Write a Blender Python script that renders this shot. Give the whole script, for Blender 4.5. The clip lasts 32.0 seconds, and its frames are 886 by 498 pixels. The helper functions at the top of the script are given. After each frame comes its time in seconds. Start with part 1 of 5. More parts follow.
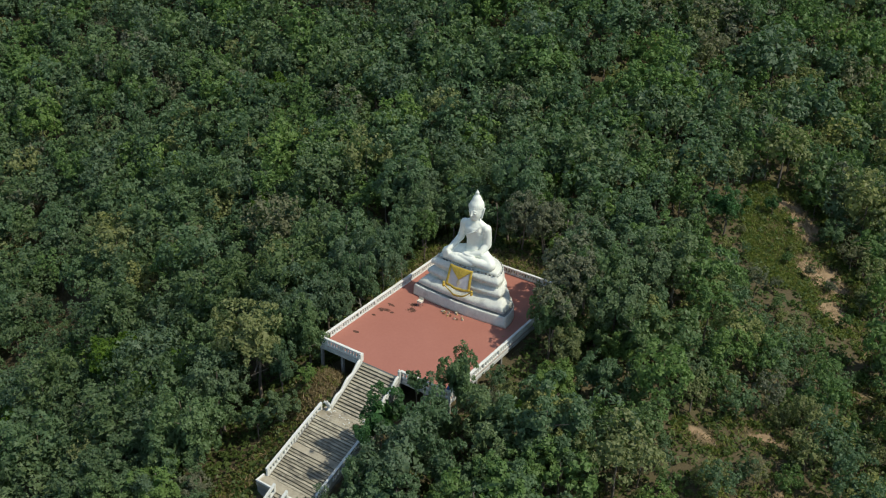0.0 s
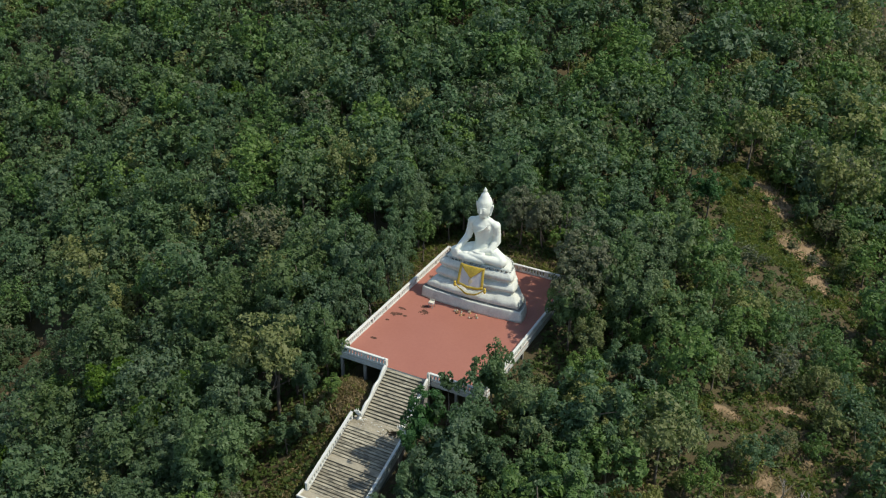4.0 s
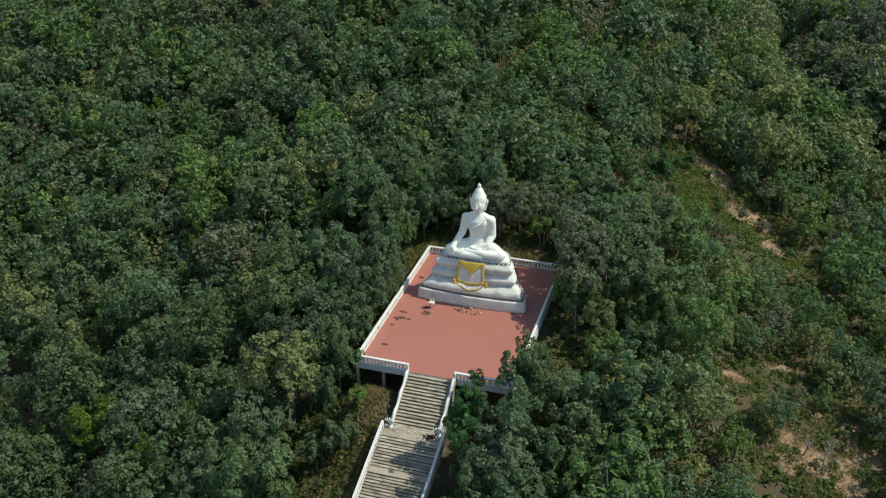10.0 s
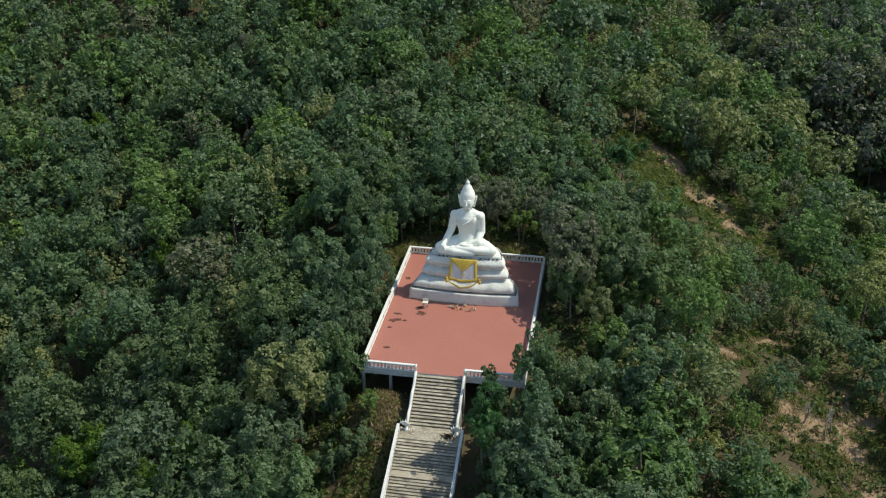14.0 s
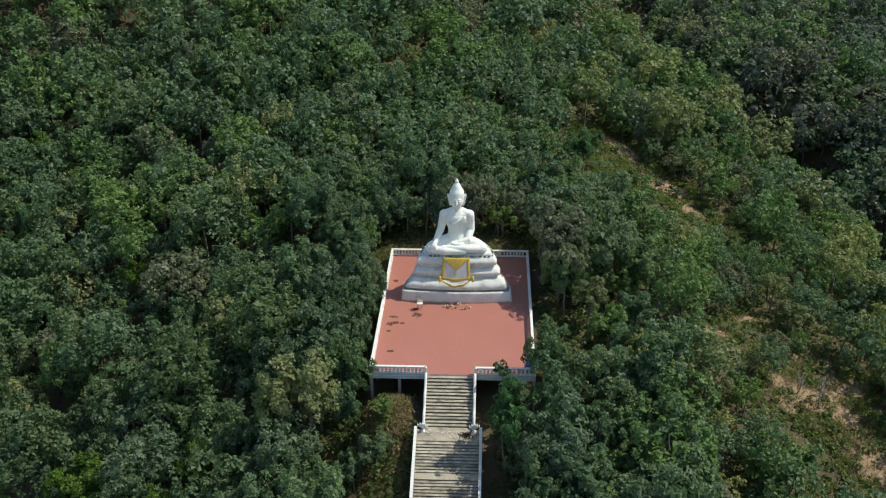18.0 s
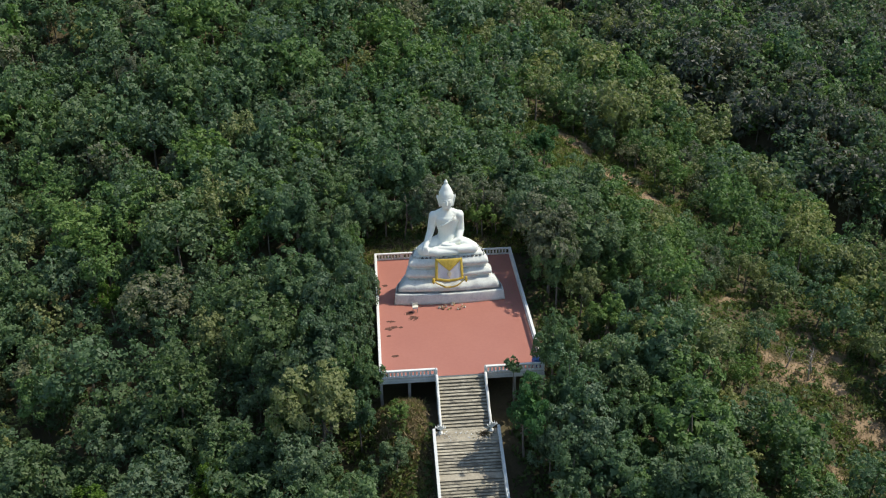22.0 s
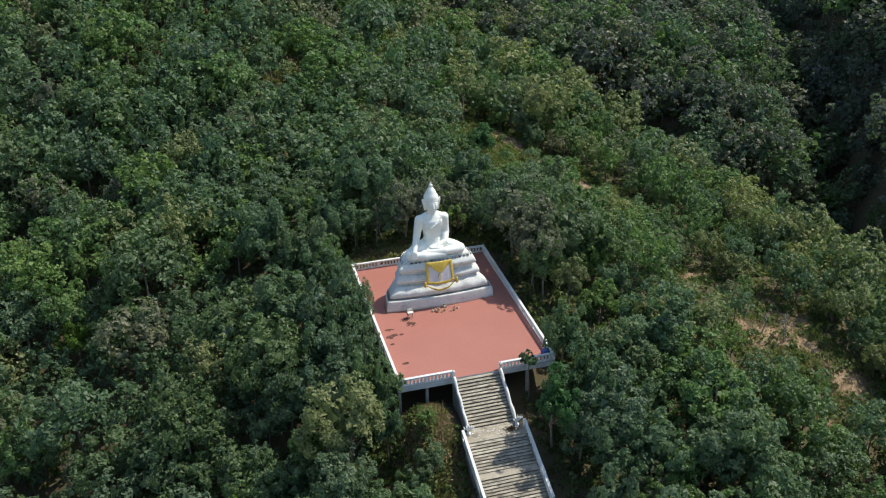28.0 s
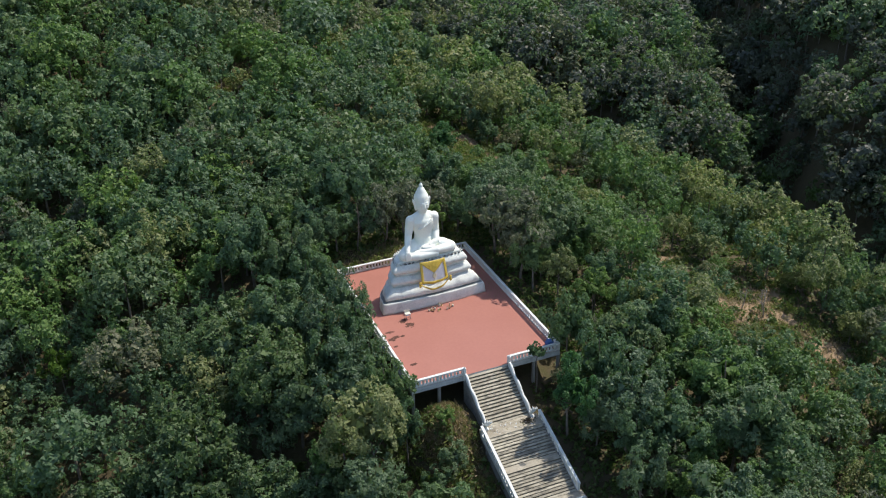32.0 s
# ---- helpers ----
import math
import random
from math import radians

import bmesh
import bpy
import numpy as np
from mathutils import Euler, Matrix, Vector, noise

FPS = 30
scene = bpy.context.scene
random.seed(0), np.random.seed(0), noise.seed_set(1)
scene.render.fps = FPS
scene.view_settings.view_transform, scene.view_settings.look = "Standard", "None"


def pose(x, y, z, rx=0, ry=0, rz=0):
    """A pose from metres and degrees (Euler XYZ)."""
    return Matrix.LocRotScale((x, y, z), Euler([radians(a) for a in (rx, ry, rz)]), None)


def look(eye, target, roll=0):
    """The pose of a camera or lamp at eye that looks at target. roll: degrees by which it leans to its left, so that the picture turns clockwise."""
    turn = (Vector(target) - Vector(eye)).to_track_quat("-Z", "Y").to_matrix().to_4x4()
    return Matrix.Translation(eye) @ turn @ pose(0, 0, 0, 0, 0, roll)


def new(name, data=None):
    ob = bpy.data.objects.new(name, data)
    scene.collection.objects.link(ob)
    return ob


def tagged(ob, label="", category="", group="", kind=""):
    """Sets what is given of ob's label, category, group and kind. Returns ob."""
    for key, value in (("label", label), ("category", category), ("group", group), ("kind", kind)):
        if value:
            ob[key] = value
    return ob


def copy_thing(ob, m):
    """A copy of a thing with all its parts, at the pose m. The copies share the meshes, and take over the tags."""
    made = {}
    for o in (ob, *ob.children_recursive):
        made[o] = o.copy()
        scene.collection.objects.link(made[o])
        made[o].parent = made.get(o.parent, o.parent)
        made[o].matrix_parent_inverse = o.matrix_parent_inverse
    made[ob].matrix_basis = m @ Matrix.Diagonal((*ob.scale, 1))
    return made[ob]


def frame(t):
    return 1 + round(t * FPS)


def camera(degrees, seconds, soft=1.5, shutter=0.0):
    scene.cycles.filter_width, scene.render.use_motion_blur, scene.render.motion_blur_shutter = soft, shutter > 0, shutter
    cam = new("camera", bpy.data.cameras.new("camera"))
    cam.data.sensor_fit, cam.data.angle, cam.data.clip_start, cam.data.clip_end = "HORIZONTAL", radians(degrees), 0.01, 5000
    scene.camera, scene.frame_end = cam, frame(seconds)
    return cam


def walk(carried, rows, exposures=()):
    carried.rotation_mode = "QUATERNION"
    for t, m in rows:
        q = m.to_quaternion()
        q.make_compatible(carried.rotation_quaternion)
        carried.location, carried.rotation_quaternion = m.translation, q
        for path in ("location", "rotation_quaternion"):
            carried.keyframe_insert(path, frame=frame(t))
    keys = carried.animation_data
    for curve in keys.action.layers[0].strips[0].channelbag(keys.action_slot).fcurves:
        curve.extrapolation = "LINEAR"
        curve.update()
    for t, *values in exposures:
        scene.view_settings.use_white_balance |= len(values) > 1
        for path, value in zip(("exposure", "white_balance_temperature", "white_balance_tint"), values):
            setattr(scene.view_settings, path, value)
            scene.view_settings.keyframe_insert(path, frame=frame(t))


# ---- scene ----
cam = camera(48.29, 32.0, soft=1.15)
ROWS = [
    (0.0, 48.787, -61.691, 57.194, 60.930, -0.836, 34.722),
    (0.5, 47.600, -62.515, 57.198, 60.966, -0.732, 33.735),
    (1.0, 46.420, -63.291, 57.215, 61.000, -0.640, 32.820),
    (1.5, 45.194, -64.051, 57.216, 61.008, -0.560, 31.999),
    (2.0, 44.007, -64.780, 57.157, 61.037, -0.461, 31.209),
    (2.5, 42.786, -65.482, 57.122, 61.044, -0.369, 30.405),
    (3.0, 41.568, -66.145, 57.056, 61.049, -0.288, 29.595),
    (3.5, 40.348, -66.794, 56.975, 61.053, -0.235, 28.773),
    (5.5, 35.393, -69.253, 56.863, 60.993, -0.000, 25.331),
    (6.0, 34.132, -69.801, 56.819, 61.006, 0.034, 24.458),
    (6.5, 32.902, -70.326, 56.785, 61.012, 0.085, 23.581),
    (7.0, 31.661, -70.827, 56.757, 61.007, 0.132, 22.681),
    (7.5, 30.375, -71.343, 56.767, 61.013, 0.141, 21.765),
    (8.0, 29.104, -71.829, 56.746, 61.033, 0.181, 20.841),
    (8.5, 27.844, -72.261, 56.794, 61.002, 0.210, 19.956),
    (9.0, 26.581, -72.699, 56.786, 61.015, 0.241, 19.060),
    (9.5, 25.304, -73.089, 56.774, 61.005, 0.277, 18.168),
    (10.0, 24.037, -73.450, 56.755, 60.997, 0.306, 17.261),
    (10.5, 22.761, -73.822, 56.717, 61.000, 0.319, 16.359),
    (11.0, 21.466, -74.187, 56.683, 61.008, 0.338, 15.438),
    (11.5, 20.172, -74.509, 56.633, 61.010, 0.358, 14.507),
    (12.0, 18.895, -74.816, 56.565, 61.002, 0.386, 13.602),
    (12.5, 17.583, -75.092, 56.536, 61.002, 0.388, 12.675),
    (13.0, 16.298, -75.338, 56.544, 60.996, 0.422, 11.771),
    (13.5, 14.989, -75.610, 56.502, 61.009, 0.443, 10.842),
    (14.0, 13.705, -75.869, 56.471, 61.017, 0.458, 9.920),
    (14.5, 12.391, -76.064, 56.465, 61.020, 0.473, 8.999),
    (16.5, 7.076, -76.802, 56.582, 60.967, 0.482, 5.318),
    (17.0, 5.735, -76.911, 56.542, 60.975, 0.497, 4.408),
    (17.5, 4.420, -77.005, 56.533, 60.989, 0.518, 3.534),
    (18.0, 3.078, -77.095, 56.513, 60.986, 0.536, 2.614),
    (18.5, 1.755, -77.145, 56.506, 60.987, 0.551, 1.727),
    (19.0, 0.448, -77.151, 56.505, 61.003, 0.556, 0.836),
    (19.5, -0.899, -77.167, 56.485, 61.013, 0.586, -0.089),
    (20.0, -2.229, -77.199, 56.502, 61.018, 0.590, -1.002),
    (20.5, -3.576, -77.216, 56.527, 61.016, 0.624, -1.935),
    (21.0, -4.863, -77.182, 56.517, 61.028, 0.669, -2.842),
    (21.5, -6.214, -77.109, 56.502, 61.046, 0.674, -3.755),
    (22.0, -7.501, -77.008, 56.532, 61.057, 0.704, -4.646),
    (22.5, -8.842, -76.888, 56.563, 61.062, 0.721, -5.532),
    (23.0, -10.132, -76.784, 56.585, 61.072, 0.732, -6.399),
    (23.5, -11.446, -76.678, 56.602, 61.076, 0.757, -7.324),
    (24.0, -12.765, -76.530, 56.607, 61.095, 0.778, -8.262),
    (24.5, -14.088, -76.339, 56.620, 61.097, 0.799, -9.146),
    (25.0, -15.394, -76.156, 56.607, 61.114, 0.828, -10.069),
    (25.5, -16.725, -75.919, 56.623, 61.126, 0.845, -10.987),
    (27.5, -22.052, -74.834, 56.759, 61.134, 0.919, -14.664),
    (28.0, -23.363, -74.501, 56.766, 61.139, 0.942, -15.568),
    (28.5, -24.661, -74.169, 56.775, 61.137, 0.971, -16.479),
    (29.0, -25.928, -73.816, 56.804, 61.130, 1.007, -17.399),
    (29.5, -27.207, -73.443, 56.805, 61.116, 1.038, -18.299),
    (30.0, -28.472, -73.038, 56.820, 61.105, 1.045, -19.209),
    (30.5, -29.732, -72.608, 56.819, 61.083, 1.072, -20.111),
    (31.0, -30.995, -72.151, 56.820, 61.065, 1.103, -21.011),
    (31.5, -32.228, -71.690, 56.835, 61.064, 1.128, -21.913),
    (32.0, -33.469, -71.199, 56.846, 61.042, 1.140, -22.799),
]
walk(cam, [(t, pose(x, y, z, rx, ry, rz)) for t, x, y, z, rx, ry, rz in ROWS], exposures=((0, -0.06, 7000, 3.5), (10, 0.03, 6950, 4.5), (20, 0.18, 6850, 7), (32, 0.35, 6650, 11)))

# ---- light ----
SUN_EL, SUN_AZ = radians(54), radians(14)      # azimuth from +x towards +y
world = bpy.data.worlds.new("sky")
scene.world = world
world.use_nodes = True
wn = world.node_tree.nodes
sky = wn.new("ShaderNodeTexSky")
sky.sky_type = 'NISHITA'
sky.sun_disc = False
sky.sun_elevation = SUN_EL
sky.sun_rotation = radians(90) - SUN_AZ
sky.air_density, sky.dust_density = 1.0, 0.6
wn["Background"].inputs[1].default_value = 0.15
world.node_tree.links.new(sky.outputs[0], wn["Background"].inputs[0])
sun = new("sun", bpy.data.lights.new("sun", 'SUN'))
sun.data.energy, sun.data.angle, sun.data.color = 3.85, radians(0.55), (1.0, 0.95, 0.87)
sun_dir = Vector((math.cos(SUN_EL) * math.cos(SUN_AZ), math.cos(SUN_EL) * math.sin(SUN_AZ), math.sin(SUN_EL)))
sun.matrix_world = look(sun_dir * 200, (0, 0, 0))


# ---- materials ----
def ramp(nt, fac, stops):
    r = nt.nodes.new("ShaderNodeValToRGB")
    el = r.color_ramp.elements
    while len(el) < len(stops):
        el.new(0.5)
    for e, (p, c) in zip(el, stops):
        e.position, e.color = p, (*c, 1)
    nt.links.new(fac, r.inputs[0])
    return r.outputs[0]


def noise_of(nt, scale, detail=4.0, rough=0.6, vec=None):
    n = nt.nodes.new("ShaderNodeTexNoise")
    n.inputs["Scale"].default_value = scale
    n.inputs["Detail"].default_value = detail
    n.inputs["Roughness"].default_value = rough
    if vec is not None:
        nt.links.new(vec, n.inputs["Vector"])
    return n.outputs["Fac"]


def mix(nt, fac, a, b, mode='MIX'):
    m = nt.nodes.new("ShaderNodeMix")
    m.data_type, m.blend_type = 'RGBA', mode
    for sock, val in ((m.inputs[0], fac), (m.inputs[6], a), (m.inputs[7], b)):
        if isinstance(val, bpy.types.NodeSocket):
            nt.links.new(val, sock)
        elif isinstance(val, (int, float)):
            sock.default_value = val
        else:
            sock.default_value = (*val, 1)
    return m.outputs[2]


def start(name, rough=0.7, spec=0.4):
    m = bpy.data.materials.new(name)
    m.use_nodes = True
    nt = m.node_tree
    b = nt.nodes["Principled BSDF"]
    b.inputs["Roughness"].default_value = rough
    b.inputs["Specular IOR Level"].default_value = spec
    geo = nt.nodes.new("ShaderNodeNewGeometry")
    return m, nt, b, geo.outputs["Position"], geo


def bump(nt, b, height, strength=0.3, dist=0.02):
    n = nt.nodes.new("ShaderNodeBump")
    n.inputs["Strength"].default_value, n.inputs["Distance"].default_value = strength, dist
    nt.links.new(height, n.inputs["Height"])
    nt.links.new(n.outputs[0], b.inputs["Normal"])


def mottled(name, a, c, scale, rough=0.7, fine=12.0, spec=0.4, stain=None, stain_scale=0.6, lo=0.58, hi=0.72, amount=0.7, relief=0.02):
    m, nt, b, pos, geo = start(name, rough, spec)
    col = ramp(nt, noise_of(nt, scale, 6, 0.65, pos), [(0.3, a), (0.7, c)])
    col = mix(nt, 0.35, col, ramp(nt, noise_of(nt, fine, 4, 0.7, pos), [(0.3, tuple(v * 0.65 for v in a)), (0.75, c)]))
    if stain:
        f = ramp(nt, noise_of(nt, stain_scale, 6, 0.72, pos), [(lo, (0, 0, 0)), (hi, (amount,) * 3)])
        col = mix(nt, f, col, stain)
    nt.links.new(col, b.inputs["Base Color"])
    bump(nt, b, noise_of(nt, fine * 2, 4, 0.7, pos), 0.4, relief)
    return m


M_PED = mottled("weathered_white_plaster", (0.60, 0.62, 0.57), (0.82, 0.835, 0.76), 0.8, 0.65, 6, 0.3, (0.26, 0.265, 0.25), 0.95, 0.54, 0.72, 0.45, 0.04)
M_SEAM = mottled("blackened_plaster", (0.03, 0.034, 0.034), (0.42, 0.43, 0.41), 0.55, 0.85, 9, 0.2)
M_RAIL = mottled("white_limewashed_concrete", (0.66, 0.68, 0.65), (0.80, 0.81, 0.77), 1.4, 0.65, 9, 0.3, (0.25, 0.26, 0.24), 1.5, 0.62, 0.8, 0.5, 0.01)
# white of the rails made greyer, with the edge's shade put into the colour
M_FASCIA = mottled("shade_greyed_whitewash", (0.44, 0.455, 0.45), (0.64, 0.65, 0.63), 1.0, 0.75, 8, 0.3, (0.2, 0.2, 0.19), 1.2, 0.56, 0.75, 0.5, 0.01)
M_CONC = mottled("bare_grey_concrete", (0.22, 0.22, 0.21), (0.38, 0.37, 0.35), 1.2, 0.85, 9, 0.3, (0.08, 0.08, 0.075), 0.9, 0.5, 0.7, 0.7, 0.015)
M_YELLOW = mottled("gold_yellow_brocade", (0.46, 0.30, 0.02), (0.80, 0.58, 0.10), 5.0, 0.45, 9, 0.5, (0.30, 0.17, 0.015), 6.0, 0.56, 0.68, 0.6, 0.04)
M_CREAM = mottled("white_satin", (0.62, 0.60, 0.60), (0.76, 0.74, 0.73), 2.0, 0.5, 12, 0.4)
M_BLUE = mottled("blue_tarpaulin", (0.03, 0.10, 0.32), (0.06, 0.19, 0.48), 2.0, 0.45, 9)
M_CLAY = mottled("brown_glazed_clay", (0.16, 0.08, 0.05), (0.32, 0.18, 0.10), 5.0, 0.5, 20)
M_BRASS = mottled("dull_brass", (0.40, 0.30, 0.10), (0.60, 0.46, 0.18), 6.0, 0.4, 20)
M_WAX = mottled("pale_candle_wax", (0.70, 0.66, 0.52), (0.80, 0.77, 0.66), 6.0, 0.5, 20)
M_BARK = mottled("grey_brown_bark", (0.12, 0.10, 0.08), (0.27, 0.23, 0.19), 3.0, 0.9, 14, 0.2)
M_PALE = mottled("pale_dead_wood", (0.24, 0.21, 0.18), (0.42, 0.38, 0.33), 3.0, 0.9, 14, 0.2)


def stair_material():
    """Worn concrete treads: streaks along each step, pale worn bands and dark grime."""
    m, nt, b, pos, geo = start("weathered_concrete_steps", 0.85, 0.3)
    info = nt.nodes.new("ShaderNodeObjectInfo")
    wide = nt.nodes.new("ShaderNodeVectorMath")
    wide.operation = 'MULTIPLY'
    nt.links.new(pos, wide.inputs[0])
    wide.inputs[1].default_value = (0.45, 1.6, 1.6)
    streak = wide.outputs[0]
    base = ramp(nt, noise_of(nt, 1.3, 7, 0.75, streak), [(0.3, (0.10, 0.088, 0.065)), (0.5, (0.34, 0.308, 0.232)), (0.7, (0.64, 0.59, 0.455))])
    base = mix(nt, 0.35, base, ramp(nt, info.outputs["Random"], [(0.0, (0.20, 0.185, 0.15)), (1.0, (0.58, 0.545, 0.44))]))
    worn = ramp(nt, noise_of(nt, 0.33, 5, 0.7, pos), [(0.54, (0, 0, 0)), (0.66, (0.6,) * 3)])
    base = mix(nt, worn, base, (0.60, 0.565, 0.46))
    f = ramp(nt, noise_of(nt, 2.4, 5, 0.75, streak), [(0.49, (0, 0, 0)), (0.62, (0.88,) * 3)])
    col = mix(nt, f, base, (0.10, 0.092, 0.078))
    nt.links.new(col, b.inputs["Base Color"])
    bump(nt, b, noise_of(nt, 22, 4, 0.7, pos), 0.4, 0.01)
    return m


def floor_material():
    m, nt, b, pos, geo = start("red_oxide_painted_floor", 0.55, 0.45)
    col = ramp(nt, noise_of(nt, 0.22, 5, 0.6, pos), [(0.3, (0.345, 0.133, 0.098)), (0.7, (0.39, 0.160, 0.118))])
    col = mix(nt, 0.3, col, ramp(nt, noise_of(nt, 3.0, 5, 0.75, pos), [(0.3, (0.295, 0.110, 0.080)), (0.7, (0.415, 0.176, 0.132))]))
    f = ramp(nt, noise_of(nt, 0.55, 6, 0.7, pos), [(0.66, (0, 0, 0)), (0.8, (0.55,) * 3)])
    col = mix(nt, f, col, (0.15, 0.07, 0.055))
    nt.links.new(col, b.inputs["Base Color"])
    bump(nt, b, noise_of(nt, 14, 4, 0.7, pos), 0.2, 0.006)
    return m


def leaf_material(name, dark, light, single=False, glint=0.52, vary=0.78):
    """Foliage: colour varies a little from leaf to leaf and more from tree to tree."""
    m, nt, b, pos, geo = start(name, glint, 0.3)
    mid = tuple((p + q) / 2 for p, q in zip(dark, light))
    fine = ramp(nt, geo.outputs["Random Per Island"], [(0.0, dark), (0.55, mid), (1.0, light)])
    warm = (mid[0] * 1.22, mid[1] * 1.14, mid[2] * 0.86)
    cool = (mid[0] * 0.84, mid[1] * 0.87, mid[2] * 0.95)
    if single:
        broad = nt.nodes.new("ShaderNodeObjectInfo").outputs["Random"]
    else:
        att = nt.nodes.new("ShaderNodeAttribute")
        att.attribute_name = "tone"
        broad = att.outputs["Fac"]
    tone = ramp(nt, broad, [(0.0, cool), (0.6, mid), (1.0, warm)])
    col = mix(nt, vary, fine, tone)
    nt.links.new(col, b.inputs["Base Color"])
    tr = nt.nodes.new("ShaderNodeBsdfTranslucent")
    nt.links.new(mix(nt, 0.5, col, (0.11, 0.25, 0.04)), tr.inputs[0])
    ms = nt.nodes.new("ShaderNodeMixShader")
    ms.inputs[0].default_value = 0.41
    out = nt.nodes["Material Output"]
    nt.links.new(b.outputs[0], ms.inputs[1])
    nt.links.new(tr.outputs[0], ms.inputs[2])
    nt.links.new(ms.outputs[0], out.inputs[0])
    return m


LEAVES = {
    "deep": ((0.069, 0.127, 0.058), (0.174, 0.257, 0.130)),
    "grey": ((0.080, 0.133, 0.072), (0.186, 0.254, 0.145)),
    "fresh": ((0.080, 0.159, 0.045), (0.201, 0.300, 0.102)),
    "olive": ((0.135, 0.170, 0.064), (0.321, 0.336, 0.146)),
    "dusky": ((0.108, 0.124, 0.078), (0.239, 0.242, 0.157)),
    # leaf colour greyed to carry the distance haze over the side valley
    "ashen": ((0.082, 0.094, 0.077), (0.162, 0.173, 0.140)),
    "dark": ((0.058, 0.104, 0.047), (0.144, 0.208, 0.106)),
}
M_LEAF = {k: leaf_material(k + "_green_woodland_leaves", *v) for k, v in LEAVES.items()}
M_LEAF1 = {k: leaf_material(k + "_green_tree_leaves", *v, single=True) for k, v in LEAVES.items()}
M_LEAF1["lime"] = leaf_material("lime_green_tree_leaves", (0.05, 0.11, 0.012), (0.13, 0.22, 0.03), single=True, vary=0.2)
M_GRASS = leaf_material("dry_grass", (0.17, 0.122, 0.060), (0.44, 0.328, 0.178), vary=0.3)
M_HERB = leaf_material("green_undergrowth", (0.045, 0.08, 0.018), (0.14, 0.18, 0.05), vary=0.4)
M_MEADOW = leaf_material("yellow_green_grass", (0.100, 0.128, 0.027), (0.275, 0.300, 0.072), vary=0.3)
M_STAIR, M_FLOOR = stair_material(), floor_material()
M_RISER = mottled("dark_riser_concrete", (0.06, 0.053, 0.042), (0.21, 0.19, 0.15), 1.4, 0.9, 10, 0.2)
M_LANDING = mottled("sandy_landing_concrete", (0.29, 0.255, 0.195), (0.52, 0.475, 0.375), 0.9, 0.9, 8, 0.2, (0.13, 0.11, 0.08), 0.8, 0.5, 0.68, 0.7)


def ground_material():
    m, nt, b, pos, geo = start("leaf_litter_and_soil", 0.95, 0.15)
    litter = ramp(nt, noise_of(nt, 0.5, 8, 0.75, pos), [(0.3, (0.050, 0.048, 0.026)), (0.5, (0.090, 0.078, 0.044)), (0.72, (0.075, 0.092, 0.032))])
    litter = mix(nt, 0.4, litter, ramp(nt, noise_of(nt, 5.0, 5, 0.8, pos), [(0.3, (0.035, 0.028, 0.018)), (0.7, (0.17, 0.125, 0.075))]))
    soil = ramp(nt, noise_of(nt, 1.3, 6, 0.7, pos), [(0.3, (0.17, 0.115, 0.068)), (0.7, (0.36, 0.262, 0.165))])
    att = nt.nodes.new("ShaderNodeAttribute")
    att.attribute_name = "bare"
    edge = nt.nodes.new("ShaderNodeMath")
    edge.operation = 'ADD'
    nt.links.new(att.outputs["Fac"], edge.inputs[0])
    k = nt.nodes.new("ShaderNodeMath")
    k.operation = 'MULTIPLY_ADD'
    nt.links.new(noise_of(nt, 0.45, 6, 0.75, pos), k.inputs[0])
    k.inputs[1].default_value, k.inputs[2].default_value = 1.9, -0.95
    nt.links.new(k.outputs[0], edge.inputs[1])
    f = ramp(nt, edge.outputs[0], [(0.46, (0, 0, 0)), (0.70, (1, 1, 1))])
    nt.links.new(mix(nt, f, litter, soil), b.inputs["Base Color"])
    bump(nt, b, noise_of(nt, 3.0, 6, 0.75, pos), 0.6, 0.12)
    return m


M_GROUND = ground_material()


# ---- mesh helpers ----
def mesh_of(name, bm, material, smooth=False):
    me = bpy.data.meshes.new(name)
    bm.normal_update()
    bm.to_mesh(me)
    bm.free()
    if material:
        me.materials.append(material)
    if smooth:
        me.polygons.foreach_set("use_smooth", [True] * len(me.polygons))
    return me


def part(name, bm, material, parent=None, label="", smooth=False, at=None):
    """One bmesh, or a ready mesh, as one object under a thing or a part."""
    me = mesh_of(name, bm, material, smooth) if isinstance(bm, bmesh.types.BMesh) else bm
    ob = new(name, me)
    if at is not None:
        ob.matrix_basis = at
    ob.parent = parent
    if label:
        tagged(ob, label)
    return ob


def raw_mesh(name, verts, quads, *materials, slots=None):
    me = bpy.data.meshes.new(name)
    verts = np.ascontiguousarray(verts, np.float32)
    quads = np.ascontiguousarray(quads, np.int32)
    me.vertices.add(len(verts))
    me.vertices.foreach_set("co", verts.reshape(-1))
    me.loops.add(quads.size)
    me.loops.foreach_set("vertex_index", quads.reshape(-1))
    me.polygons.add(len(quads))
    me.polygons.foreach_set("loop_start", np.arange(0, quads.size, quads.shape[1], dtype=np.int32))
    for m in materials:
        me.materials.append(m)
    if slots is not None:
        me.polygons.foreach_set("material_index", np.ascontiguousarray(slots, np.int32))
    me.update(calc_edges=True)
    return me


def thing(name, label, category, group="", kind="", at=(0, 0, 0)):
    ob = new(name)
    ob.location = at
    return tagged(ob, label, category, group, kind)


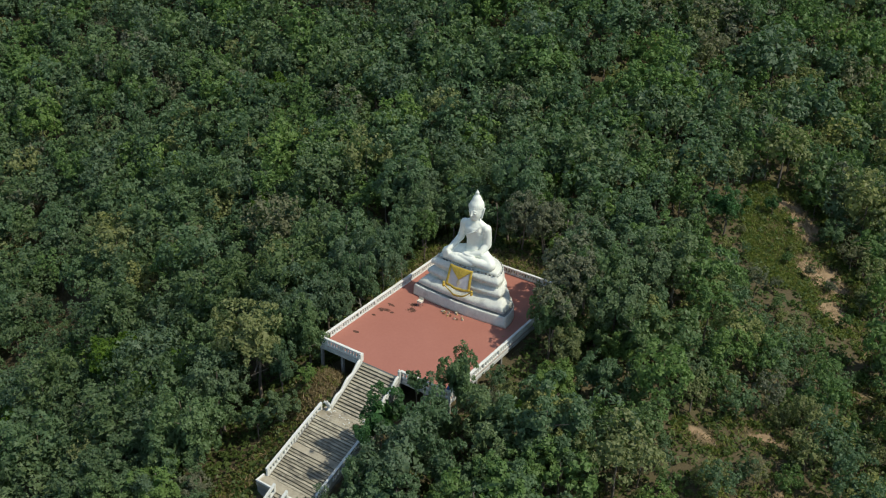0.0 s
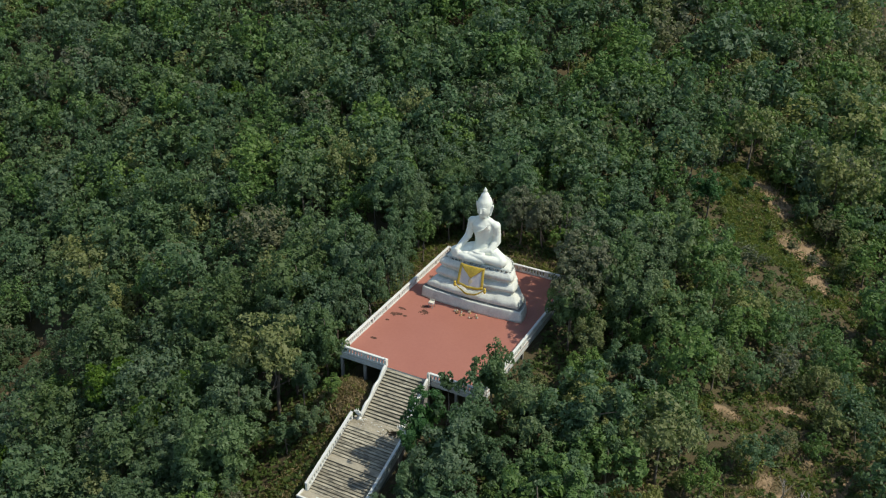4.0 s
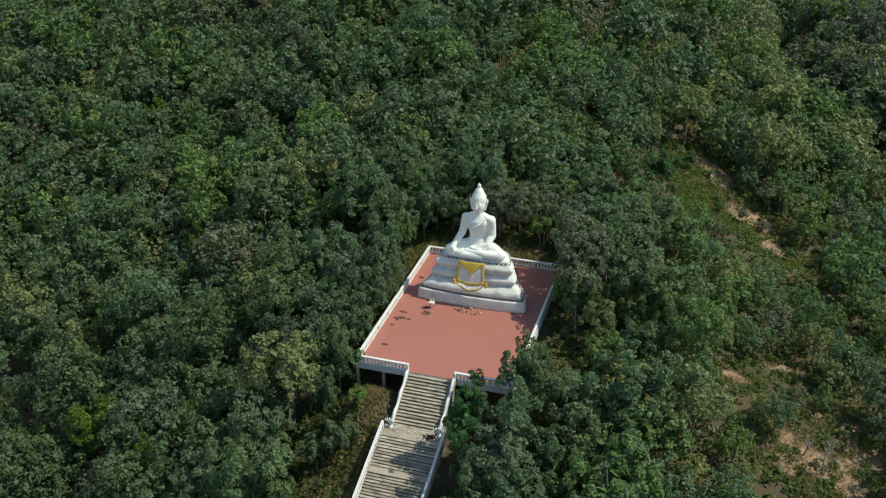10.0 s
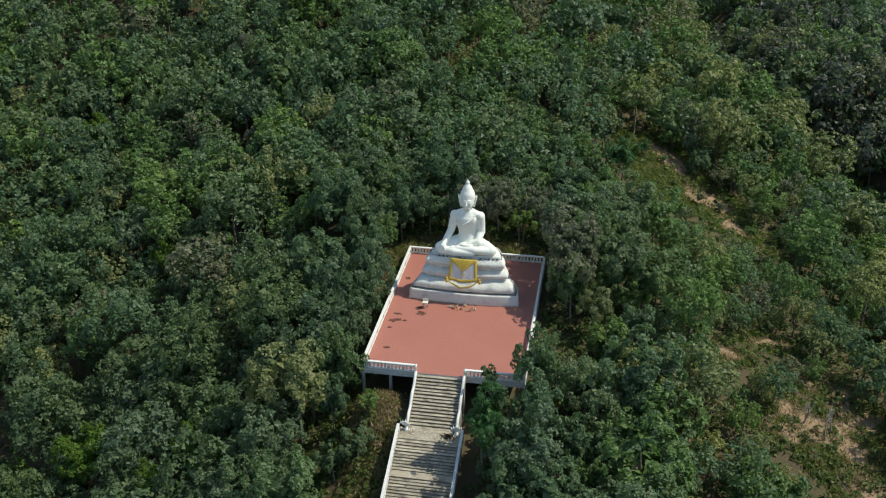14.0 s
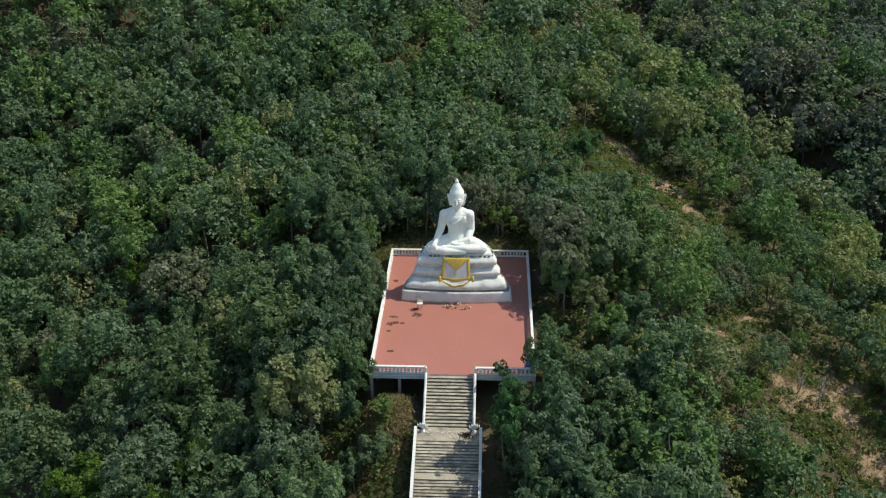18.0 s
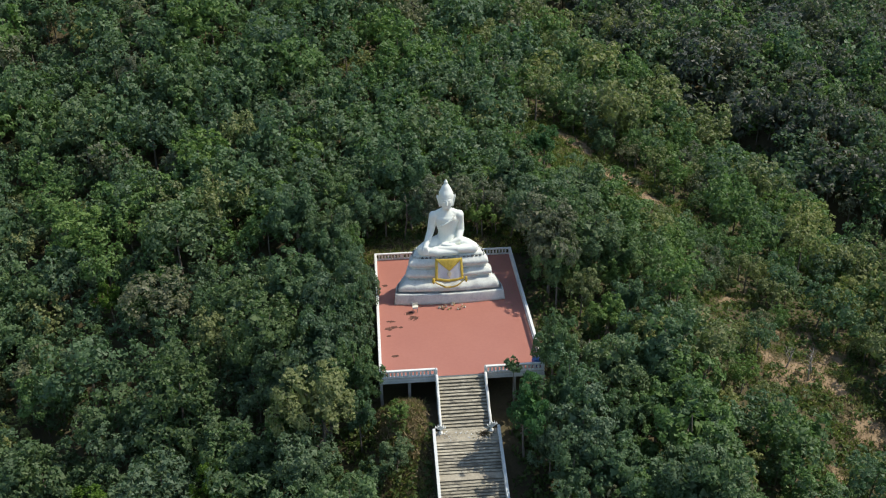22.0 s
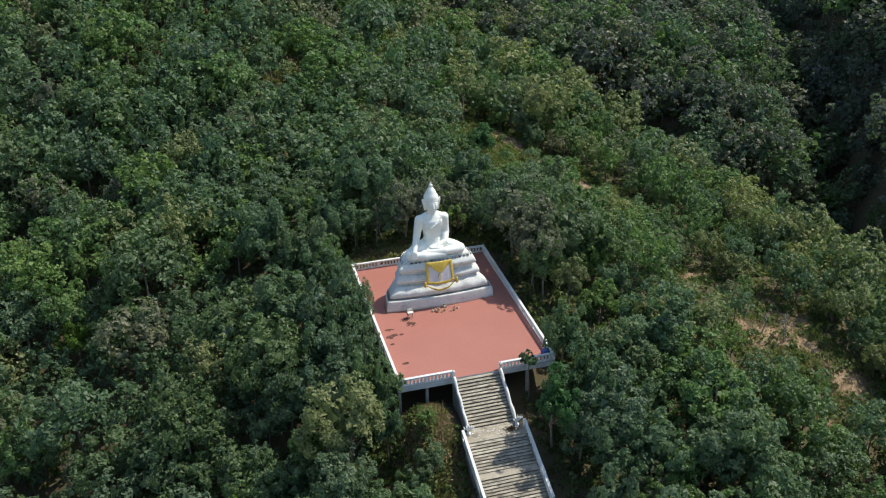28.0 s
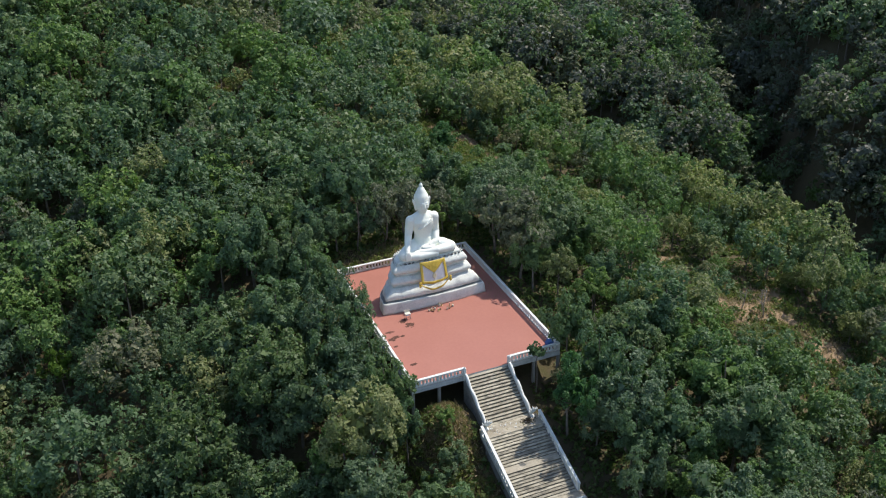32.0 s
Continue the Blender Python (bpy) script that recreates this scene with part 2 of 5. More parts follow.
def box(bm, x0, x1, y0, y1, z0, z1, bevel=0.0):
    r = bmesh.ops.create_cube(bm, size=1)
    bmesh.ops.scale(bm, vec=(x1 - x0, y1 - y0, z1 - z0), verts=r["verts"])
    bmesh.ops.translate(bm, vec=((x0 + x1) / 2, (y0 + y1) / 2, (z0 + z1) / 2), verts=r["verts"])
    if bevel:
        es = list({e for v in r["verts"] for e in v.link_edges})
        bmesh.ops.bevel(bm, geom=es, offset=bevel, segments=1, affect='EDGES')
    return bm


def boxed(x0, x1, y0, y1, z0, z1, bevel=0.0):
    return box(bmesh.new(), x0, x1, y0, y1, z0, z1, bevel)


def lathe(bm, prof, n=12, centre=(0, 0)):
    rings = [[bm.verts.new((centre[0] + r * math.cos(2 * math.pi * i / n), centre[1] + r * math.sin(2 * math.pi * i / n), z)) for i in range(n)] for r, z in prof]
    for a, b in zip(rings, rings[1:]):
        for i in range(n):
            bm.faces.new((a[i], a[(i + 1) % n], b[(i + 1) % n], b[i]))
    bm.faces.new(rings[0][::-1])
    bm.faces.new(rings[-1])
    return bm


def tube(bm, pts, radii, n=6):
    """A tapered tube along points."""
    pts = [Vector(p) for p in pts]
    rings = []
    for i, p in enumerate(pts):
        d = (pts[min(i + 1, len(pts) - 1)] - pts[max(i - 1, 0)]).normalized()
        a = d.cross(Vector((0.3, 1, 0.1))).normalized()
        b = d.cross(a)
        rings.append([bm.verts.new(p + float(radii[i]) * (a * math.cos(2 * math.pi * k / n) + b * math.sin(2 * math.pi * k / n))) for k in range(n)])
    for r, s in zip(rings, rings[1:]):
        for k in range(n):
            bm.faces.new((r[k], r[(k + 1) % n], s[(k + 1) % n], s[k]))
    bm.faces.new(rings[0][::-1])
    bm.faces.new(rings[-1])
    return bm


def cube_ball(k=5):
    """A unit sphere made of quads only."""
    v, q = [], []
    g = np.tan(np.linspace(-math.pi / 4, math.pi / 4, k + 1))
    for ax in range(3):
        for sgn in (-1, 1):
            o = len(v)
            for i in range(k + 1):
                for j in range(k + 1):
                    p = np.zeros(3)
                    p[ax], p[(ax + 1) % 3], p[(ax + 2) % 3] = sgn, g[i] * sgn, g[j]
                    v.append(p / np.linalg.norm(p))
            for i in range(k):
                for j in range(k):
                    m = o + i * (k + 1) + j
                    q.append((m, m + k + 1, m + k + 2, m + 1))
    return np.array(v), np.array(q)


BALL_V, BALL_Q = cube_ball()


class Figure:
    """Overlapping round forms, to be fused into one surface."""

    def __init__(self):
        self.v, self.q, self.n = [], [], 0

    def ball(self, c, r):
        self.v.append(BALL_V * np.array(r) + np.array(c))
        self.q.append(BALL_Q + self.n)
        self.n += len(BALL_V)

    def limb(self, pts, radii):
        for (p, r), (q, s) in zip(zip(pts, radii), list(zip(pts, radii))[1:]):
            p, q = Vector(p), Vector(q)
            k = max(2, int((q - p).length / (0.35 * min(r, s))))
            for i in range(k + 1):
                rad = r + (s - r) * i / k
                self.ball(p.lerp(q, i / k), (rad, rad, rad))

    def fused(self, name, material, voxel, rounds):
        ob = new(name, raw_mesh(name, np.concatenate(self.v), np.concatenate(self.q), material))
        rm = ob.modifiers.new("fuse", 'REMESH')
        rm.mode, rm.voxel_size, rm.use_smooth_shade = 'VOXEL', voxel, True
        sm = ob.modifiers.new("soften", 'SMOOTH')
        sm.factor, sm.iterations = 0.5, rounds
        return ob


# ---- lie of the land ----
LAND = (-0.26, -0.26, 5.19, -17.02, -20.81, -5.39, 3.57, 9.02, -6.78, 20.88)


def bed(x, y):
    """Distance east of the bed of the side valley."""
    return x - (65.5 - 15 / (1 + np.exp(-(y - 60) / 7)) - 20 / (1 + np.exp(-(y - 96) / 7)))


def ravine(x, y):
    """Distance east of a deeper ravine, whose steep far bank lies in shade."""
    return x - 69.5 - 0.45 * 6 * np.log1p(np.exp(np.clip((y - 37) / 6, -30, 60))) + 1.5 * np.sin(y / 14)


def land(x, y):
    """Height of the ground: a wooded spur with a gully beyond its eastern edge and a slope across it."""
    x, y = np.asarray(x, float), np.asarray(y, float)
    u, w = np.tanh(x / 55), np.tanh((y - 25) / 70)
    c = LAND
    h = c[0] + c[1] * u + c[2] * w + c[3] * u * u + c[4] * u * w + c[5] * w * w + c[6] * u ** 3 + c[7] * u * u * w + c[8] * u * w * w + c[9] * w ** 3
    north = 1 / (1 + np.exp(-(y - 60) / 7))
    rim = 54 - 9 * north - 19 / (1 + np.exp(-(y - 96) / 7)) + 1.5 * np.sin(y / 17)      # where the spur gives way to the side valley
    out = 1 / (1 + np.exp(-(x - rim) / 2.6))
    valley = -5 - 16 / (1 + np.exp((y - 55) / 13))
    h = h * (1 - out) + valley * out
    h = h - (10 - 1.5 * north) * np.exp(-(bed(x, y) / (5.6 - 0.8 * north)) ** 2)
    far = ravine(x, y)
    h = h - 11 * np.exp(-(far / 7) ** 2) + 34 * (1 - np.exp(-np.maximum(far - 1, 0) * 1.0 / 34))
    h = h + 0.35 * np.sin(x / 4.1 + 1.3 * np.sin(y / 6.3)) * np.sin(y / 5.2) + 0.8 * np.sin(x / 13 + y / 21) * np.sin(y / 11 - x / 27)
    h = h + 3.3 * np.exp(-((x + 6.0) / 3.3) ** 2 - ((y + 3.0) / 3.6) ** 2)
    edge = np.maximum(np.abs(x + 0.0) - 8.2, np.maximum(-0.4 - y, y - 23.4))      # distance to the terrace
    under = 1 / (1 + np.exp(np.clip(edge / 0.35, -40, 40)))
    h = h * (1 - under) + np.minimum(h, -0.75) * under
    sd = np.maximum(np.abs(x + 0.25) - 3.3, np.maximum(-19 - y, y + 0.5))        # distance to the stairs
    tread = np.where(y > -4.95, y * 0.55, np.where(y > -6.6, -2.72, np.where(y > -13.3, -2.72 + (y + 6.6) * 0.4075, -5.45 + (y + 14.5) * 0.53 * (y < -14.5))))
    near = 1 / (1 + np.exp(np.clip(sd / 0.5, -40, 40)))
    return h * (1 - near) + np.minimum(h, tread - 0.7) * near


# open ground: x, y, half length, half width, turn in degrees, strength
UPPER_CLEARING = [  # grassy clearing with soil high on the spur
    (20.6, 61.9, 2.2, 1.6, 10, 1.0), (23.7, 59.6, 3.0, 2.0, -62, 0.97), (28.2, 52.2, 3.4, 2.6, -30, 1.0), (31.2, 46.4, 2.4, 1.7, -60, 1.0),
    (36.6, 42.2, 1.1, 0.8, -40, 0.8), (35.9, 46.8, 1.1, 0.7, 20, 0.7), (21.2, 55.8, 6.0, 2.6, -72, 0.5), (25.2, 52.0, 3.6, 2.4, -50, 0.5),
    (19.4, 62.4, 2.6, 2.0, 0, 0.4),
]
EAST_SOIL = [  # bare soil along the eastern edge
    (35.2, 4.8, 2.5, 1.8, -30, 0.95), (38.8, 3.0, 2.2, 1.4, -50, 0.9), (40.6, 6.6, 1.9, 1.1, 20, 0.8), (40.3, -3.2, 2.6, 2.0, -60, 1.0),
    (37.6, 2.6, 4.0, 2.6, -50, 0.34), (34.5, -8.3, 1.5, 0.9, 70, 0.8), (34.6, -15.8, 1.8, 1.0, -60, 0.8), (44.0, -10.5, 2.4, 1.3, -60, 0.8),
    (45, 20, 1.6, 1.0, 60, 0.6), (39.0, 10.0, 2.2, 1.1, 75, 0.95), (41.6, 7.6, 1.7, 1.2, 20, 0.9), (38.6, 5.8, 1.4, 0.9, 80, 0.85),
    (35.8, 11.4, 1.4, 0.8, -50, 0.9), (33.3, 7.0, 1.2, 0.8, 80, 0.8), (33.2, 2.8, 1.3, 0.9, 40, 0.8), (31.2, 3.8, 1.1, 0.7, 60, 0.75), (40.1, 30.7, 1.6, 0.7, -40, 0.85),
    (38.5, 33.4, 1.6, 0.9, 70, 0.75),
]
SLOPE_SOIL = [  # small gaps on the eastern slope
    (28.0, 13.0, 1.6, 1.0, 0, 0.95), (23.2, -0.4, 1.1, 0.8, 30, 0.75), (25.4, -8.4, 1.3, 0.8, 0, 0.75), (32.6, 17.4, 1.9, 1.1, 10, 0.9),
]
OTHER_GAPS = [  # gaps to the west and round the terrace
    (-58.5, -2.0, 3.4, 2.2, 20, 0.9), (-51.2, 1.0, 2.0, 1.2, 0, 0.75), (-46.4, -8.4, 2.2, 1.2, 10, 0.85), (-63, 7, 2.2, 1.3, 10, 0.65), (-5.6, -3.0, 2.6, 2.4, 0, 0.72),
    (-4.6, -10, 0.7, 4.5, 0, 0.62), (0, 26.2, 9.5, 1.4, 0, 0.55), (-8, 72, 2.6, 1.2, 10, 0.7), (-10.0, 15, 1.0, 7, 0, 0.5),
]
BARE = UPPER_CLEARING + EAST_SOIL + SLOPE_SOIL + OTHER_GAPS


def bare(x, y, wide=1.0, spots=BARE):
    """How open the ground is: 1 in the middle of a clearing, 0 in the woods."""
    x, y = np.asarray(x, float), np.asarray(y, float)
    out = np.zeros_like(x)
    for cx, cy, a, b, deg, s in spots:
        c, k = math.cos(radians(deg)), math.sin(radians(deg))
        p, q = (x - cx) * c + (y - cy) * k, -(x - cx) * k + (y - cy) * c
        out = np.maximum(out, s * np.clip(1.6 - np.sqrt((p / a / wide) ** 2 + (q / b / wide) ** 2), 0, 1))
    return out


def build_ground():
    far = [4, 8, 14, 24, 40, 70, 120, 220, 400, 700, 1100]
    xs = np.concatenate([[-170 - f for f in far[::-1]], np.arange(-170, 150, 1.6), [150 + f for f in far]])
    ys = np.concatenate([[-70 - f for f in far[::-1]], np.arange(-70, 160, 1.6), [160 + f for f in far]])
    X, Y = np.meshgrid(xs, ys)
    Z = land(X, Y)
    nx, ny = len(xs), len(ys)
    idx = np.arange(nx * ny).reshape(ny, nx)
    quads = np.stack([idx[:-1, :-1], idx[:-1, 1:], idx[1:, 1:], idx[1:, :-1]], -1).reshape(-1, 4)
    me = raw_mesh("ground", np.stack([X, Y, Z], -1).reshape(-1, 3), quads, M_GROUND)
    me.polygons.foreach_set("use_smooth", np.ones(len(quads), bool))
    at = me.attributes.new("bare", 'FLOAT', 'POINT')
    at.data.foreach_set("value", bare(X, Y).reshape(-1).astype(np.float32))
    return tagged(new("ground", me), "brown leaf litter and bare soil on a wooded hillside", "ground", kind="structure")


build_ground()

# ---- terrace ----
XL, XR, DEEP, RAIL = -7.9, 7.74, 23.05, 0.84
SL, SR = -2.56, 2.08           # opening for the stairs

terrace = thing("terrace", "raised red-painted concrete terrace on grey pillars", "terrace")
slab = part("floor_slab", boxed(XL - 0.12, XR + 0.12, -0.1, DEEP + 0.12, -0.22, 0.0, 0.02), M_FLOOR, terrace, "red oxide painted concrete floor")
slab.data.materials.append(M_FASCIA)
for f in slab.data.polygons:
    f.material_index = int(f.normal.z < 0.5)
for y0, y1, x0, x1 in ((-0.13, 0.13, XL - 0.16, SL - 0.02), (-0.13, 0.13, SR + 0.02, XR + 0.16), (DEEP - 0.1, DEEP + 0.16, XL - 0.16, XR + 0.16)):
    part("edge_beam", boxed(x0, x1, y0, y1, -0.6, -0.225, 0.02), M_FASCIA, terrace, "whitewashed concrete edge beam, greyed for shade")
for x0, x1 in ((XL - 0.16, XL + 0.12), (XR - 0.12, XR + 0.16)):
    part("edge_beam", boxed(x0, x1, 0.14, DEEP - 0.11, -0.6, -0.225, 0.02), M_FASCIA, terrace, "whitewashed concrete edge beam, greyed for shade")
for iy, y in enumerate((0.0, 4.6, 9.2, 13.8, 18.4, 22.9)):
    for x in (XL, -5.2, SL + 0.2, SR - 0.2, 5.0, XR):
        z = float(land(x, y)) - 0.6
        part("pillar", boxed(x - 0.14, x + 0.14, y - 0.13, y + 0.15, z, -0.605 if (abs(x) > 7 or iy in (0, 5)) else -0.225, 0.015), M_CONC, terrace, "square grey concrete pillar")


# ---- balustrades ----
def baluster_mesh():
    bm = bmesh.new()
    lathe(bm, [(0.11, 0.0), (0.11, 0.06), (0.075, 0.09), (0.13, 0.22), (0.10, 0.36), (0.07, 0.41), (0.105, 0.45), (0.105, 0.5)], 8)
    return mesh_of("baluster", bm, M_RAIL, True)


BALUSTER = baluster_mesh()


def balustrade(a, b, posts, step=0.36, label="white concrete balustrade with turned balusters, on the terrace edge"):
    """A level run of balustrade from a to b, with posts at these distances along it."""
    a, b = Vector(a), Vector(b)
    n = (b - a).length
    turn = math.degrees(math.atan2(b.y - a.y, b.x - a.x))
    ob = thing("balustrade", label, "balustrade", "balustrades of the terrace")
    ob.matrix_basis = pose(*a, 0, 0, turn)
    part("plinth_rail", boxed(0, n, -0.11, 0.11, 0.004, 0.15, 0.012), M_RAIL, ob)
    part("coping", boxed(0, n, -0.14, 0.14, 0.652, RAIL, 0.03), M_RAIL, ob)
    for p in posts:
        part("post", boxed(p - 0.13, p + 0.13, -0.125, 0.125, 0.152, 0.65, 0.01), M_RAIL, ob)
    p = step / 2
    while p < n:
        if all(abs(p - q) > 0.2 for q in posts):
            part("baluster", BALUSTER, None, ob, at=pose(p, 0, 0.151))
        p += step
    return ob


def posts_over(n, gap=2.9):
    k = max(1, round(n / gap))
    return [0.14 + i * (n - 0.28) / k for i in range(k + 1)]


balustrade((XL, 0.16, 0), (XL, DEEP - 0.16, 0), posts_over(DEEP - 0.32), label="white concrete balustrade with turned balusters, partly shaded by trees")
balustrade((XR, 0.16, 0), (XR, DEEP - 0.16, 0), posts_over(DEEP - 0.32), label="white concrete balustrade under overhanging trees, stained by leaf fall")
balustrade((XL - 0.14, DEEP, 0), (XR + 0.14, DEEP, 0), posts_over(XR - XL + 0.28), label="white concrete balustrade behind the large seated statue")
balustrade((XL - 0.14, 0, 0), (SL, 0, 0), posts_over(SL - XL + 0.14), label="white concrete balustrade beside the head of the stairs")
balustrade((SR, 0, 0), (XR + 0.14, 0, 0), posts_over(XR - SR + 0.14), label="white concrete balustrade with a tree top leaning over it")
for x in (SL - 0.06, SR + 0.06):
    p = thing("gate_post", "white square newel post at the head of the stairs", "post", "newel posts of the stairs", at=(x, -0.29, 0))
    shaft = part("shaft", boxed(-0.12, 0.12, -0.12, 0.12, -0.5, 0.9, 0.02), M_RAIL, p)
    bm = bmesh.new()
    lathe(bm, [(0.15, 0.9), (0.15, 0.95), (0.08, 0.99), (0.09, 1.05), (0.02, 1.12)], 8)
    part("cap", bm, M_RAIL, shaft)

# ---- stairs ----
RISE = 2.72 / 16


def flight(name, label, x0, x1, y_top, z_top, count, tread, rise, foot, rest=0.0):
    """A flight of steps; rest is the extra depth of a broad tread halfway down."""
    ob = thing(name, label, "stairs", "flights of the hillside stairs")
    for i in range(count):
        z = z_top - (i + 1) * rise
        y = y_top - i * tread - (rest if i > count // 2 - 1 else 0)
        wob = 0.012 * math.sin(i * 2.7)
        deep = tread + (rest if i == count // 2 - 1 else 0)
        st = part("step", boxed(x0, x1, y - deep - 0.03, y + 0.02, z - rise * 1.6, z + wob, 0.018), M_LANDING if deep > tread else M_STAIR, ob)
        # every face but the top takes the darker riser concrete
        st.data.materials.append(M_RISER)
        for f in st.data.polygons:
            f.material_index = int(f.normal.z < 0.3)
    yb, zb = y_top - count * tread - rest, z_top - count * rise
    for sx0, sx1 in ((x0 - 0.22, x0 - 0.004), (x1 + 0.004, x1 + 0.22)):
        bm = bmesh.new()
        ring = [(y_top, z_top - 0.03), (yb, zb - 0.03), (yb, zb - foot), (y_top, z_top - foot - 1.2)]
        a = [bm.verts.new((sx0, y, z)) for y, z in ring]
        b = [bm.verts.new((sx1, y, z)) for y, z in ring]
        bm.faces.new(a)
        bm.faces.new(b[::-1])
        for k in range(4):
            bm.faces.new((a[k], b[k], b[(k + 1) % 4], a[(k + 1) % 4])[::-1])
        part("side_wall", bm, M_CONC, ob, "grey stained concrete side wall")
    return ob


UP_END, LAND_END = -4.95, -6.6
flight("upper_stairs", "upper flight of weathered pale concrete steps to the terrace", SL + 0.1, SR - 0.1, -0.12, 0.0, 16, (4.95 - 0.12) / 16, RISE, 3.0)
landing = thing("landing", "weathered concrete landing between two flights of stairs", "landing")
part("slab", boxed(-3.25, 2.72, LAND_END, UP_END - 0.034, -3.15, -2.72, 0.02), M_LANDING, landing)
part("base", boxed(-3.2, 2.67, LAND_END + 0.05, UP_END - 0.1, -6.0, -3.155), M_CONC, landing)
flight("lower_stairs", "wide lower flight of stained concrete steps", -3.12, 2.6, LAND_END - 0.004, -2.72, 22, 6.15 / 22, 2.73 / 22, 2.5, rest=0.55)
low = thing("landing", "pale concrete landing at the foot of the wide stairs", "landing")
part("slab", boxed(-3.62, 3.0, -14.52, -13.345, -5.9, -5.45, 0.02), M_LANDING, low)
part("base", boxed(-3.55, 2.93, -14.46, -13.4, -8.7, -5.905), M_CONC, low)
for kerb in (boxed(-3.62, -3.44, -14.52, -13.5, -5.446, -5.24, 0.02), boxed(-3.436, -1.42, -14.52, -14.34, -5.446, -5.24, 0.02), boxed(0.32, 2.82, -14.52, -14.34, -5.446, -5.24, 0.02)):
    part("kerb", kerb, M_RAIL, low, "white painted kerb")
flight("foot_stairs", "narrow bottom flight of concrete steps among trees", -1.12, 0.02, -14.53, -5.45, 14, 0.31, 0.165, 2.0)


def wavy_rail(x, label):
    """A snake-bodied parapet that undulates down the upper flight."""
    ob = thing("serpent_parapet", label, "parapet", "serpent parapets of the upper stairs")
    ya, yb, n = -0.44, -5.0, 60
    bm = bmesh.new()
    crest, foot = [], []
    for i in range(n + 1):
        f = i / n
        y = ya + (yb - ya) * f
        base = y * 0.55 + 0.05
        top = base + 0.40 + 0.13 * math.sin(f * math.pi * 5.2 + 0.4) + 0.05 * (1 - f)
        crest.append((x, y, top))
        foot.append(base - 0.4)
    va = [[bm.verts.new((x + s, p[1], p[2])) for p in crest] for s in (-0.07, 0.07)]
    vb = [[bm.verts.new((x + s, p[1], z)) for p, z in zip(crest, foot)] for s in (-0.07, 0.07)]
    for i in range(n):
        bm.faces.new((va[0][i], va[0][i + 1], vb[0][i + 1], vb[0][i]))
        bm.faces.new((va[1][i + 1], va[1][i], vb[1][i], vb[1][i + 1]))
        bm.faces.new((va[0][i + 1], va[0][i], va[1][i], va[1][i + 1]))
        bm.faces.new((vb[0][i], vb[0][i + 1], vb[1][i + 1], vb[1][i]))
    for i in (0, n):
        bm.faces.new((va[0][i], vb[0][i], vb[1][i], va[1][i]))
    part("panel", bm, M_RAIL, ob)
    bm = bmesh.new()
    tube(bm, crest, [0.14] * (n + 1), 8)
    part("serpent_body", bm, M_RAIL, ob, smooth=True)
    return ob


wavy_rail(SL - 0.02, "white undulating serpent parapet beside the upper stairs")
wavy_rail(SR + 0.02, "white undulating serpent parapet with tree shadow on it")


def serpent_head(x, y, z, side):
    """The fanned hood of a many-headed serpent at the foot of a parapet, fused into one form."""
    g = Figure()
    g.ball((0, 0.04, 0.06), (0.26, 0.30, 0.12))
    g.limb([(0, 0.30, 0.30), (0, 0.12, 0.42), (0, 0.0, 0.62)], [0.15, 0.15, 0.14])
    g.ball((0, 0.05, 0.74), (0.34, 0.10, 0.34))
    for i, lean in enumerate((-0.52, -0.28, 0.0, 0.28, 0.52)):
        top = 1.30 - 0.55 * abs(lean)
        g.limb([(lean * 0.45, 0.02, 0.62), (lean * 0.8, -0.02, top - 0.22), (lean, -0.08, top - 0.06)], [0.10, 0.085, 0.07])
        g.limb([(lean, -0.08, top - 0.06), (lean, -0.22, top - 0.10)], [0.075, 0.045])
        g.limb([(lean, -0.05, top - 0.04), (lean * 1.08, 0.02, top + 0.16)], [0.05, 0.025])
    ob = g.fused("serpent_head_statue", M_RAIL, 0.045, 1)
    ob.matrix_basis = pose(x, y, z, 0, 0, side) @ Matrix.Scale(0.86, 4)
    return tagged(ob, "weathered white fanned serpent head statue at the parapet's foot", "statue", "serpent head statues of the landing")


serpent_head(-2.62, -5.35, -2.72, -8)
serpent_head(2.14, -5.35, -2.72, 10)


def sloping_rail(x, y0, z0, y1, z1, label, group="sloping balustrades of the stairs"):
    ob = thing("stair_balustrade", label, "balustrade", group)
    run, slope = y0 - y1, (z1 - z0) / (y1 - y0)
    for nm, lo, hi, w in (("coping", 0.68, 0.86, 0.13), ("plinth_rail", -0.4, 0.14, 0.11)):
        bm = bmesh.new()
        ring = [(y0, z0 + lo), (y0, z0 + hi), (y1, z1 + hi), (y1, z1 + lo)]
        a = [bm.verts.new((x - w, y, z)) for y, z in ring]
        b = [bm.verts.new((x + w, y, z)) for y, z in ring]
        bm.faces.new(a[::-1])
        bm.faces.new(b)
        for k in range(4):
            bm.faces.new((a[k], a[(k + 1) % 4], b[(k + 1) % 4], b[k]))
        bmesh.ops.recalc_face_normals(bm, faces=bm.faces)
        part(nm, bm, M_RAIL, ob)
    n = max(2, round(run / 2.1))
    at = [y0 - 0.13 - i * (run - 0.26) / n for i in range(n + 1)]
    for y in at:
        z = z0 + (y - y0) * slope
        part("post", boxed(x - 0.12, x + 0.12, y - 0.12, y + 0.12, z - 0.2, z + 0.76, 0.012), M_RAIL, ob)
    y = y0 - 0.3
    while y > y1:
        if all(abs(y - q) > 0.2 for q in at):
            part("baluster", BALUSTER, None, ob, at=pose(x, y, z0 + (y - y0) * slope + 0.152) @ Matrix.Diagonal((1, 1, 1.06, 1)))
        y -= 0.36
    return ob


